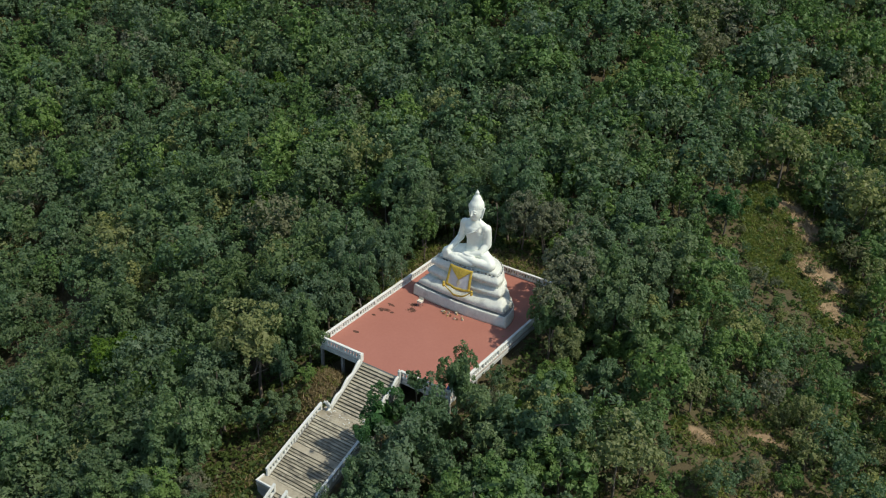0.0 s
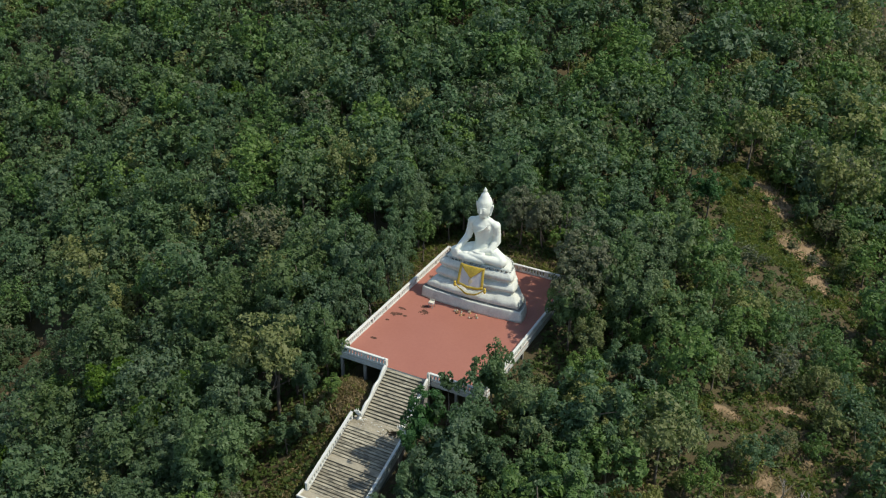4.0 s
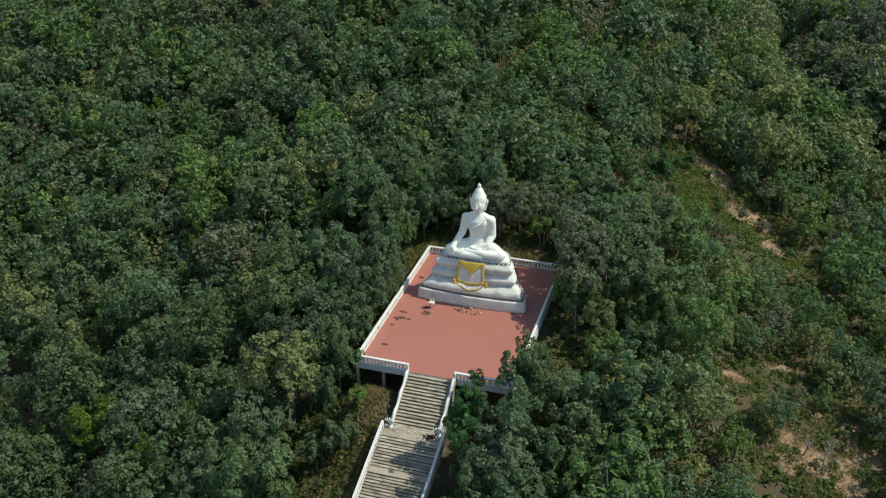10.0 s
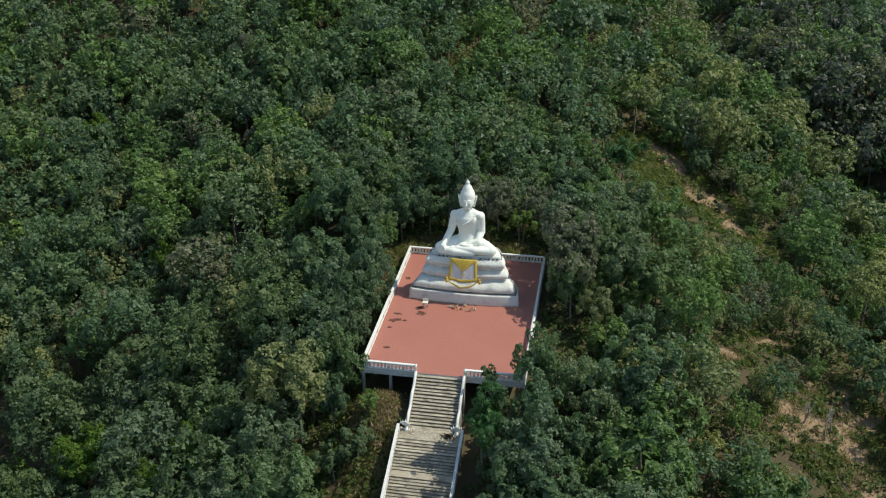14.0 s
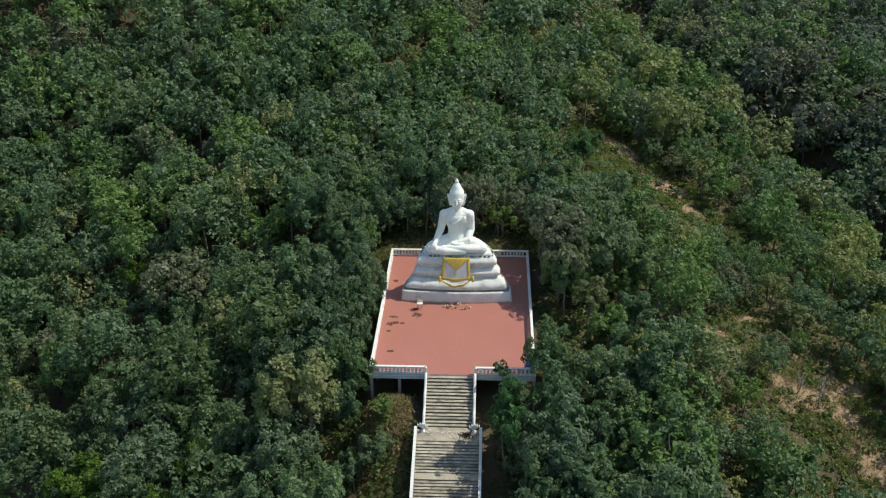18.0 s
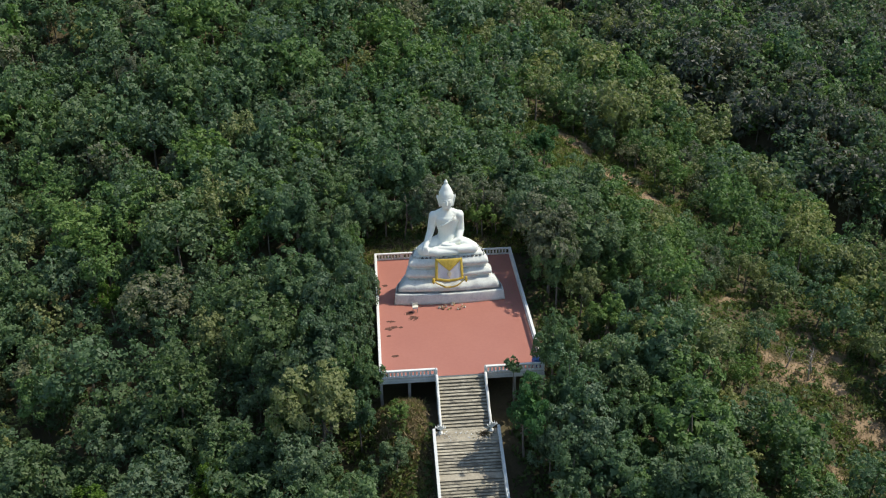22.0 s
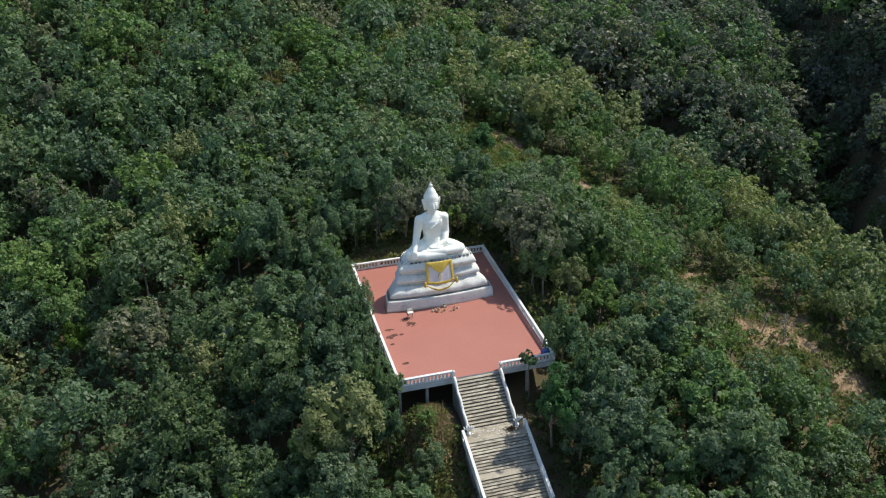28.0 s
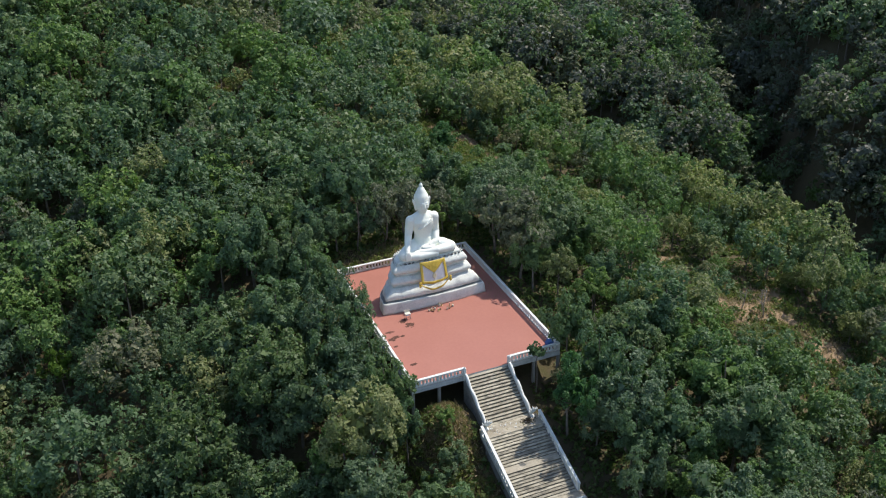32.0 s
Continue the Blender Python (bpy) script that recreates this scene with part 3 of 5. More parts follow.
sloping_rail(-3.26, -5.58, -2.75, -13.42, -5.45, "white sloping balustrade beside dry grass, along the wide stairs")
sloping_rail(2.74, -5.58, -2.75, -13.42, -5.45, "white sloping balustrade, shaded blue, along the wide stairs")
sloping_rail(-1.3, -14.4, -5.45, -18.9, -7.78, "white sloping balustrade of the narrow bottom stairs")
sloping_rail(0.2, -14.4, -5.45, -18.9, -7.78, "white sloping balustrade of the narrow bottom stairs")

# ---- pedestal ----
PX, PY = -0.12, 13.15


def plan(s, half, deep, bulge, n=96):
    """D-shaped outline: a slightly bowed front and a round back; s counts points."""
    front = 34
    if s < front:
        f = s / front
        x = -half + 2 * half * f
        return x, -bulge * (1 - (2 * f - 1) ** 2)
    f = (s - front) / (n - front)
    a = math.pi * f
    c, k = math.cos(a), math.sin(a)
    return half * math.copysign(abs(c) ** 0.86, c), deep * abs(k) ** 0.86


def tier(name, prof, parent, material, label="", rough=0.02):
    """A moulding: rings of (half width, depth, setback, z) over the D-shaped outline."""
    bm = bmesh.new()
    n = 96
    rings = []
    for half, deep, back, z in prof:
        ring = []
        for s in range(n):
            x, y = plan(s, half, deep, 0.42 * half / 5.9)
            p = Vector((PX + x, PY + back + y, z))
            k = noise.noise(p * 0.8) * 1.6 + noise.noise(p * 2.3)
            d = Vector((x, y - deep * 0.4, 0)).normalized()
            ring.append(bm.verts.new(p + d * k * rough + Vector((0, 0, k * rough * 0.6 * (z > 0.05)))))
        rings.append(ring)
    for a, b in zip(rings, rings[1:]):
        for i in range(n):
            bm.faces.new((a[i], a[(i + 1) % n], b[(i + 1) % n], b[i]))
    bm.faces.new(rings[0][::-1])
    bm.faces.new(rings[-1])
    return part(name, bm, material, parent, label, True)


def curve_prof(h0, h1, d0, d1, b0, b1, z0, z1, belly, k=8):
    """Rings of a rounded moulding that swells by belly between two sizes."""
    out = []
    for i in range(k + 1):
        f = i / k
        s = belly * math.sin(math.pi * min(1, f * 1.08)) ** 0.7 if 0 < f else 0
        out.append((h0 + (h1 - h0) * f + s, d0 + (d1 - d0) * f + s, b0 + (b1 - b0) * f - s, z0 + (z1 - z0) * f))
    return out


pedestal = thing("statue_pedestal", "tiered weathered white plaster pedestal with a dark stained seam", "pedestal")
tier("plinth", [(5.98, 5.2, 0.0, 0.0), (5.95, 5.18, 0.02, 0.2), (5.84, 5.08, 0.08, 1.08), (5.80, 5.04, 0.12, 1.2), (5.7, 4.95, 0.2, 1.22)], pedestal, M_PED, rough=0.04)
tier("seam", [(5.72, 4.95, 0.2, 1.1), (5.7, 4.93, 0.21, 1.235), (5.45, 4.75, 0.42, 1.25), (5.25, 4.55, 0.56, 1.55)], pedestal, M_SEAM, "blackened recessed seam", 0.06)
tier("moulding", curve_prof(5.42, 4.78, 4.66, 4.12, 0.40, 0.83, 1.34, 2.35, 0.24) + [(4.5, 3.95, 1.02, 2.42)], pedestal, M_PED, rough=0.085)
tier("neck", [(4.42, 3.85, 1.05, 2.3), (4.3, 3.75, 1.15, 2.75)], pedestal, M_PED, rough=0.02)
tier("moulding", curve_prof(4.32, 4.42, 3.75, 3.7, 1.12, 1.12, 2.62, 3.45, 0.28) + [(4.1, 3.5, 1.3, 3.52)], pedestal, M_PED, rough=0.055)
tier("neck", [(4.05, 3.45, 1.3, 3.42), (4.0, 3.4, 1.35, 3.85)], pedestal, M_PED, rough=0.02)
tier("moulding", curve_prof(4.0, 3.95, 3.4, 3.3, 1.32, 1.36, 3.76, 4.72, 0.30) + [(3.7, 3.1, 1.55, 4.8)], pedestal, M_PED, rough=0.04)
tier("lotus_seat", [(3.72, 3.1, 1.5, 4.74), (3.66, 3.05, 1.55, 5.0), (3.4, 2.8, 1.75, 5.08)], pedestal, M_PED, rough=0.03)


M_PETAL = mottled("mould_stained_petal", (0.52, 0.55, 0.52), (0.80, 0.83, 0.78), 2.0, 0.75, 9, 0.3, (0.05, 0.052, 0.05), 0.9, 0.46, 0.56, 0.9, 0.02)


def petal_mesh():
    bm = bmesh.new()
    pts = [(-0.16, 0.0, 0), (0.16, 0.0, 0), (0.19, 0.04, 0.16), (0.0, 0.05, 0.34), (-0.19, 0.04, 0.16), (0, 0.14, 0.13)]
    v = [bm.verts.new(p) for p in pts]
    for f in ((0, 1, 5), (1, 2, 5), (2, 3, 5), (3, 4, 5), (4, 0, 5)):
        bm.faces.new([v[i] for i in f])
    bm.faces.new([v[i] for i in (4, 3, 2, 1, 0)])
    return mesh_of("petal", bm, M_PETAL, True)


PETAL = petal_mesh()
for s in range(0, 96, 2):
    x, y = plan(s + 0.5, 3.78, 3.15, 0.27)
    x2, y2 = plan((s + 1.0) % 96, 3.78, 3.15, 0.27)
    a = math.degrees(math.atan2(y2 - y, x2 - x))
    part("petal", PETAL, None, pedestal, "stained moulded lotus petal" if s == 0 else "", at=pose(PX + x, PY + 1.47 + y, 4.72 + 0.03 * math.sin(s), -14, 0, a + 180))


# ---- statue ----
def statue_material():
    """White paint with fine soiling and one flaked patch on the chest."""
    m, nt, b, pos, geo = start("white_statue_paint", 0.5, 0.4)
    col = ramp(nt, noise_of(nt, 0.9, 6, 0.65, pos), [(0.3, (0.79, 0.82, 0.745)), (0.7, (0.87, 0.885, 0.80))])
    col = mix(nt, 0.3, col, ramp(nt, noise_of(nt, 7, 4, 0.7, pos), [(0.3, (0.63, 0.66, 0.60)), (0.75, (0.88, 0.895, 0.81))]))
    f = ramp(nt, noise_of(nt, 1.1, 6, 0.72, pos), [(0.62, (0, 0, 0)), (0.8, (0.35,) * 3)])
    col = mix(nt, f, col, (0.42, 0.44, 0.41))
    far = nt.nodes.new("ShaderNodeVectorMath")
    far.operation = 'DISTANCE'
    nt.links.new(pos, far.inputs[0])
    far.inputs[1].default_value = (0.85, 15.35, 9.0)
    near = ramp(nt, far.outputs["Value"], [(0.25, (1, 1, 1)), (0.62, (0, 0, 0))])
    spots = ramp(nt, noise_of(nt, 4.5, 4, 0.7, pos), [(0.47, (0, 0, 0)), (0.53, (0.8,) * 3)])
    col = mix(nt, mix(nt, 1.0, near, spots, 'MULTIPLY'), col, (0.34, 0.29, 0.26))
    nt.links.new(col, b.inputs["Base Color"])
    bump(nt, b, noise_of(nt, 9, 4, 0.7, pos), 0.35, 0.02)
    return m


def seated_statue():
    """The large seated figure, fused into one plain form."""
    g = Figure()
    g.ball((0, -0.15, 0.62), (1.75, 1.3, 0.75))
    g.ball((0, -0.75, 0.42), (2.6, 1.15, 0.5))
    g.limb([(-0.8, 0.1, 0.7), (-2.0, -0.65, 0.66), (-2.72, -1.15, 0.55)], [0.82, 0.72, 0.58])
    g.limb([(0.8, 0.1, 0.7), (2.0, -0.65, 0.66), (2.72, -1.15, 0.55)], [0.82, 0.72, 0.58])
    g.limb([(-2.7, -1.25, 0.45), (-1.2, -1.72, 0.42), (0.8, -1.75, 0.4)], [0.52, 0.45, 0.34])
    g.limb([(2.7, -1.25, 0.5), (1.0, -1.6, 0.68), (-0.9, -1.5, 0.74)], [0.52, 0.42, 0.3])
    g.ball((-1.3, -1.5, 0.82), (0.5, 0.3, 0.17))
    zs = (0.9, 1.4, 1.9, 2.4, 2.9, 3.35, 3.75, 4.1, 4.4)
    for z in np.linspace(0.9, 4.4, 36):                                     # waist, ribs and chest
        rx = float(np.interp(z, zs, (1.3, 1.05, 0.93, 0.98, 1.15, 1.32, 1.34, 1.12, 0.8)))
        ry = float(np.interp(z, zs, (1.05, 0.88, 0.76, 0.78, 0.86, 0.92, 0.86, 0.72, 0.55)))
        g.ball((0, 0.02, z), (rx, ry, 0.3))
    g.limb([(-1.22, 0.05, 3.98), (-0.5, 0.06, 4.3), (0, 0.06, 4.42), (0.5, 0.06, 4.3), (1.22, 0.05, 3.98)], [0.42, 0.44, 0.46, 0.44, 0.42])
    g.ball((0, -0.34, 3.62), (1.1, 0.56, 0.62))
    g.limb([(1.34, 0.05, 3.92), (1.42, 0.16, 3.0), (1.46, 0.1, 2.1), (1.2, -0.8, 1.4), (0.35, -1.2, 1.18)], [0.52, 0.47, 0.46, 0.36, 0.25])
    g.limb([(-1.34, 0.05, 3.92), (-1.54, 0.04, 3.0), (-1.72, -0.16, 2.2), (-2.16, -1.0, 1.42), (-2.34, -1.5, 1.14)], [0.52, 0.45, 0.40, 0.33, 0.26])
    g.ball((0.1, -1.28, 1.14), (0.75, 0.36, 0.15))
    g.ball((-2.4, -1.7, 0.92), (0.34, 0.22, 0.34))
    for i in range(4):
        g.limb([(-2.66 + 0.16 * i, -1.84, 0.88), (-2.68 + 0.16 * i, -1.92, 0.3)], [0.1, 0.085])
    g.limb([(0.95, -0.58, 4.32), (0.45, -0.98, 3.75), (-0.3, -1.02, 3.3), (-1.05, -0.7, 2.95)], [0.06, 0.07, 0.06, 0.05])    # robe hem
    g.limb([(0, 0.08, 4.4), (0, 0.04, 4.7), (0, 0.0, 5.0)], [0.6, 0.49, 0.46])
    g.ball((0, -0.04, 5.68), (0.70, 0.84, 0.96))
    g.ball((0, -0.3, 5.14), (0.46, 0.5, 0.42))
    g.ball((0, 0.1, 6.0), (0.76, 0.88, 0.78))
    g.limb([(0, -0.84, 5.9), (0, -0.97, 5.52)], [0.06, 0.11])
    g.limb([(-0.46, -0.69, 5.97), (-0.24, -0.81, 6.03), (0, -0.82, 5.93), (0.24, -0.81, 6.03), (0.46, -0.69, 5.97)], [0.03] * 5)
    for s in (-1, 1):
        g.ball((0.26 * s, -0.76, 5.8), (0.17, 0.1, 0.075))
        g.limb([(0.95 * s, 0.14, 6.28), (0.91 * s, 0.1, 6.06), (0.82 * s, 0.05, 5.65), (0.69 * s, 0.0, 5.05)], [0.06, 0.12, 0.11, 0.11])
    g.ball((0, -0.74, 5.22), (0.22, 0.1, 0.06))
    for i in range(31):                                                      # hair, crown of the head
        z = 6.1 + 1.46 * i / 30
        r = float(np.interp(z, (6.1, 6.4, 6.6, 6.8, 6.95, 7.12, 7.3, 7.46, 7.56), (0.76, 0.79, 0.74, 0.63, 0.54, 0.48, 0.39, 0.25, 0.15)))
        g.ball((0, 0.1 + 0.03 * i / 30, z), (r, r * 1.06, 0.14))
    for i in range(24):                                                      # raised hairline
        a = 2 * math.pi * i / 24
        g.ball((0.74 * math.cos(a), 0.1 + 0.80 * math.sin(a), 6.24), (0.08, 0.08, 0.07))
    g.ball((0, 0.14, 7.72), (0.22, 0.22, 0.22))
    g.limb([(0, 0.14, 7.82), (0, 0.14, 8.08)], [0.13, 0.05])
    ob = g.fused("seated_statue", statue_material(), 0.05, 6)
    ob.location = (-0.16, 16.2, 5.0)
    return tagged(ob, "huge white-painted seated meditating statue on a tiered pedestal", "statue")


seated_statue()


# ---- trees ----
rng = np.random.default_rng(7)


def unit(a):
    return a / np.maximum(np.linalg.norm(a, axis=-1, keepdims=True), 1e-9)


def leaves_at(r, p, out, size, slim=0.72, spread=0.42, droop=0.25):
    """Pointed leaves or sprays of leaves at p that face roughly along out: an array of n x 3 x 3."""
    n = len(p)
    nor = unit(out + r.normal(0, spread, (n, 3)))
    ref = r.normal(0, 1, (n, 3))
    ref[:, 2] -= droop * 2
    along = unit(ref - nor * (ref * nor).sum(1, keepdims=True))
    side = np.cross(nor, along)
    ln = (size * r.uniform(0.7, 1.3, n))[:, None]
    w = ln * slim * 0.5
    base, tip = p - along * ln * 0.45, p + along * ln * 0.55 - nor * ln * 0.1
    return np.stack([base + side * w, tip, base - side * w], 1)


def crown(seed, count, height=5.0, radius=2.3, lobes=15, size=0.27, top=0.6, tufts=7, heart=0.12, coarse=1.35):
    """Leaves of one crown, in metres, whose foot is at z = 0: a lobed dome; each lobe carries tufts of small leaves round darker inner foliage."""
    r = np.random.default_rng(seed)
    k = np.arange(lobes)
    up = 1 - 1.55 * ((k + r.uniform(0.2, 0.8, lobes)) / lobes) ** top                     # 1 at the top, below 0 under the waist
    ang = k * 2.4 + r.normal(0, 0.45, lobes)
    flat = np.sqrt(np.clip(1 - up ** 2, 0, 1))
    a0, a1 = r.uniform(0, 6.28, 2)
    uneven = 1 + 0.22 * np.cos(ang - a0) + 0.16 * np.cos(2 * ang - a1)
    reach = r.uniform(0.48, 0.80, lobes)
    lean = r.normal(0, 0.05, 2)
    z = height * (0.46 + 0.40 * up * r.uniform(0.8, 1.12, lobes))
    c = np.stack([radius * flat * uneven * reach * np.cos(ang) + lean[0] * z, radius * flat * uneven * reach * np.sin(ang) + lean[1] * z, z], 1)
    lr = radius * r.uniform(0.27, 0.46, lobes)
    body = np.array([0, 0, height * 0.40])
    face = unit((c - body) / np.array([radius, radius, height * 0.5]) + np.array([0, 0, 0.25]))
    owner = np.repeat(k, tufts)
    d = unit(r.normal(0, 1, (lobes * tufts, 3)) + face[owner] * 1.15)
    tc = c[owner] + d * (lr[owner] * r.uniform(0.55, 0.95, lobes * tufts))[:, None]
    tr = lr[owner] * r.uniform(0.26, 0.46, lobes * tufts)
    inner = max(8, int(count * heart))
    pick = r.choice(lobes * tufts, count - inner, p=tr ** 2 / (tr ** 2).sum())
    e = unit(r.normal(0, 1, (count - inner, 3)) + d[pick] * 0.9 + np.array([0, 0, 0.35]))
    p = tc[pick] + e * (tr[pick] * r.uniform(0.75, 1.15, count - inner))[:, None]
    fine = leaves_at(r, p, unit(e * 0.7 + d[pick] * 0.5 + np.array([0, 0, 0.25])), size, 0.74, 0.5)
    q = r.integers(0, lobes, inner)
    deep = body + (c[q] - body) * r.uniform(0.35, 0.7, (inner, 1))
    dark = leaves_at(r, deep + r.normal(0, 0.2, (inner, 3)) * lr[q][:, None], unit(face[q]), size * coarse, 0.9, 0.5)
    return np.concatenate([fine, dark])


def trunk_quads(seed, height, radius, sides=6, bends=3):
    """A slightly crooked tapered trunk: vertices and quads."""
    r = np.random.default_rng(seed)
    zs = np.linspace(-0.6, height, bends + 2)
    off = np.cumsum(r.normal(0, 0.10, (bends + 2, 2)), 0) * (zs > 0)[:, None]
    a = np.arange(sides) * 2 * np.pi / sides
    v = [np.stack([o[0] + radius * (1.15 - 0.9 * i / (bends + 1)) * np.cos(a), o[1] + radius * (1.15 - 0.9 * i / (bends + 1)) * np.sin(a), np.full(sides, z)], 1) for i, (o, z) in enumerate(zip(off, zs))]
    q = [(i * sides + j, i * sides + (j + 1) % sides, (i + 1) * sides + (j + 1) % sides, (i + 1) * sides + j) for i in range(bends + 1) for j in range(sides)]
    return np.concatenate(v), np.array(q)


def branched(seed, height, radius, limbs=5):
    """Trunk with a few limbs, as vertices and quads."""
    r = np.random.default_rng(seed)
    v, q = trunk_quads(seed, height, radius)
    vs, qs, n = [v], [q], len(v)
    for i in range(limbs):
        z = height * r.uniform(0.35, 0.85)
        a = r.uniform(0, 2 * np.pi)
        ln = r.uniform(0.9, 1.7)
        lv, lq = trunk_quads(seed * 17 + i, ln, radius * 0.42, 5, 1)
        tilt = r.uniform(0.7, 1.1)
        m = np.array(Matrix.Rotation(a, 3, 'Z') @ Matrix.Rotation(tilt, 3, 'Y'))
        vs.append(lv @ m.T + np.array([0, 0, z]))
        qs.append(lq + n)
        n += len(lv)
    return np.concatenate(vs), np.concatenate(qs)


# shape of each kind of crown: height, radius, lobes, leaf size, fullness towards the top
SHAPES = {
    "deep": (5.5, 2.30, 16, 0.30, 0.60),
    "grey": (5.1, 2.45, 18, 0.29, 0.66),
    "fresh": (5.1, 2.15, 15, 0.29, 0.60),
    "olive": (4.3, 2.30, 17, 0.28, 0.72),
    "dusky": (4.8, 2.25, 18, 0.28, 0.68),
    "ashen": (5.2, 2.30, 17, 0.32, 0.64),
    "dark": (5.4, 2.35, 16, 0.29, 0.62),
}
KINDS = list(SHAPES)
SHARE = np.array([0.41, 0.25, 0.26, 0.04, 0.04, 0.0, 0.0])


def off_limits(x, y, terrace_gap, stair_gap):
    """True where no trunk may stand: on the terrace, the stairs and the open ground."""
    e = np.maximum(np.abs(x) - 8.1, np.maximum(-0.4 - y, y - 23.4))
    s = np.maximum(np.abs(x + 0.0) - 3.65, np.maximum(-24 - y, y + 0.5))
    front = np.minimum(np.maximum(np.abs(x + 5.4) - 2.2, np.maximum(-17 - y, y + 0.2)), np.maximum(np.abs(x + 6.2) - 2.4, np.maximum(-5.5 - y, y + 0.2)))
    strip = ((np.abs(x) < 9.5) & (y > 20) & (y < 26.3)) | ((x > -11.4) & (x < -8) & (y > 10) & (y < 27))
    return (e < terrace_gap) | (s < stair_gap) | (front < 0) | strip


def scatter(x0, x1, y0, y1, step, r):
    """A jittered triangular grid of spots."""
    xs, ys = np.arange(x0, x1, step), np.arange(y0, y1, step * 0.866)
    X, Y = np.meshgrid(xs, ys)
    X = X + (np.arange(len(ys)) % 2)[:, None] * step / 2
    return (X + r.normal(0, step * 0.24, X.shape)).ravel(), (Y + r.normal(0, step * 0.24, Y.shape)).ravel()


def kind_of(x, y, r):
    """The kind of tree at each spot: patches of one kind, more olive trees to the east."""
    k = r.choice(len(KINDS), len(x), p=SHARE)
    east = 1 / (1 + np.exp(-(x - 19 + 0.08 * (y - 30)) / 5)) * 0.72 * (x < 56)
    swap = r.uniform(0, 1, len(x)) < east
    k[swap] = r.choice([3, 2, 4, 0], swap.sum(), p=[0.44, 0.34, 0.08, 0.14])
    # past the valley bed mostly the kind with haze in its leaf colour
    far = (bed(x, y) > -2) & (r.uniform(0, 1, len(x)) < 0.75)
    k[far] = r.choice([1, 4, 5], far.sum(), p=[0.2, 0.12, 0.68])
    west = (x < -10) & (y < 25) & (k == 2) & (r.uniform(0, 1, len(x)) < 0.85)
    k[west] = 0
    k[(x < -15.5) & (y < 12) & (k < 3) & (r.uniform(0, 1, len(x)) < 0.7)] = 6
    return k


EDGE_X = (-156, -108, -62, -40, -34, 0, 27, 40, 70, 124)
SOUTH = (48, 16, -19, -34, -39, -40, -39, -28, 4, 58)
NORTH_X = (-156, -110, -72, -40, 0, 14, 35, 60, 124)
NORTH = (66, 84, 92, 98, 104, 128, 146, 142, 118)


def in_woods(x, y):
    """The stretch of hillside that is built tree by tree."""
    return (x > -152) & (x < 124) & (y > np.interp(x, EDGE_X, SOUTH)) & (y < np.interp(x, NORTH_X, NORTH))


tx, ty = scatter(-156, 132, -48, 154, 3.3, rng)
keep = in_woods(tx, ty) & ~off_limits(tx, ty, 1.9, 3.1)
keep &= (bare(tx, ty) < rng.uniform(0.06, 0.34, len(tx))) & (np.maximum(bare(tx, ty + 3, 1.15), bare(tx, ty + 2.5, 1.35, UPPER_CLEARING)) * (tx > 12) < rng.uniform(0.1, 0.7, len(tx)))
keep &= (np.abs(bed(tx, ty)) > 2.0) & ~((tx < -14) & (ty < 18) & (rng.uniform(0, 1, len(tx)) < 0.1))
keep &= rng.uniform(0, 1, len(tx)) > np.where(ravine(tx, ty) > 0, 0.34, 0.03)
tx, ty = tx[keep], ty[keep]
tk = kind_of(tx, ty, rng)
tz = land(tx, ty)
ts = np.clip(np.exp(rng.normal(0.0, 0.28, len(tx))), 0.5, 1.6) * np.where((tx > 22) & (tx < 48) & (ty < 60), 0.84, 1.0)
ts = ts * np.where(ravine(tx, ty) > 0, 1.35, np.where(bed(tx, ty) > 0, 1.12, 1.0))
ts = ts * (1 - 0.66 * np.minimum(1, 2.2 * np.maximum(np.maximum.reduce([bare(tx + g * 0.1, ty + g, 1.12) for g in (0, 2, 4, 5.5)]) - 0.2, 0) * (tx > 12))) * np.where((tx > 8) & (tx < 11.8) & (ty > 1) & (ty < 14), 0.52, np.where((tx > 8) & (tx < 16) & (ty > 0) & (ty < 15), 0.8, 1.0))
turn = rng.uniform(0, 2 * np.pi, len(tx))
for g in range(0, 17, 2):                                                   # young growth below the upper clearing
    for k in (-0.12, 0.08, 0.27, 0.42):
        ts = np.where(bare(tx + g * k, ty + g, 1.0, UPPER_CLEARING) > 0.28, np.minimum(ts, max(0.26, 0.058 * g)), ts)
for g in range(0, 8, 2):                                                    # and beside the bare soil to the east
    for k in (0.5, 0.9):
        ts = np.where(bare(tx + g * k, ty + g, 0.9, EAST_SOIL[:4]) > 0.5, np.minimum(ts, max(0.26, 0.11 * g)), ts)
for g in range(0, 11, 2):
    for k in (-0.1, 0.1):
        ts = np.where(bare(tx + g * k, ty + g, 0.85, EAST_SOIL[8:16] + SLOPE_SOIL) > 0.45, np.minimum(ts, max(0.24, 0.07 * g)), ts)
room = np.maximum(np.abs(tx) - 8.1, np.maximum(-19 - ty, ty - 23.4))       # distance to terrace and stairs
single = room < 11.5


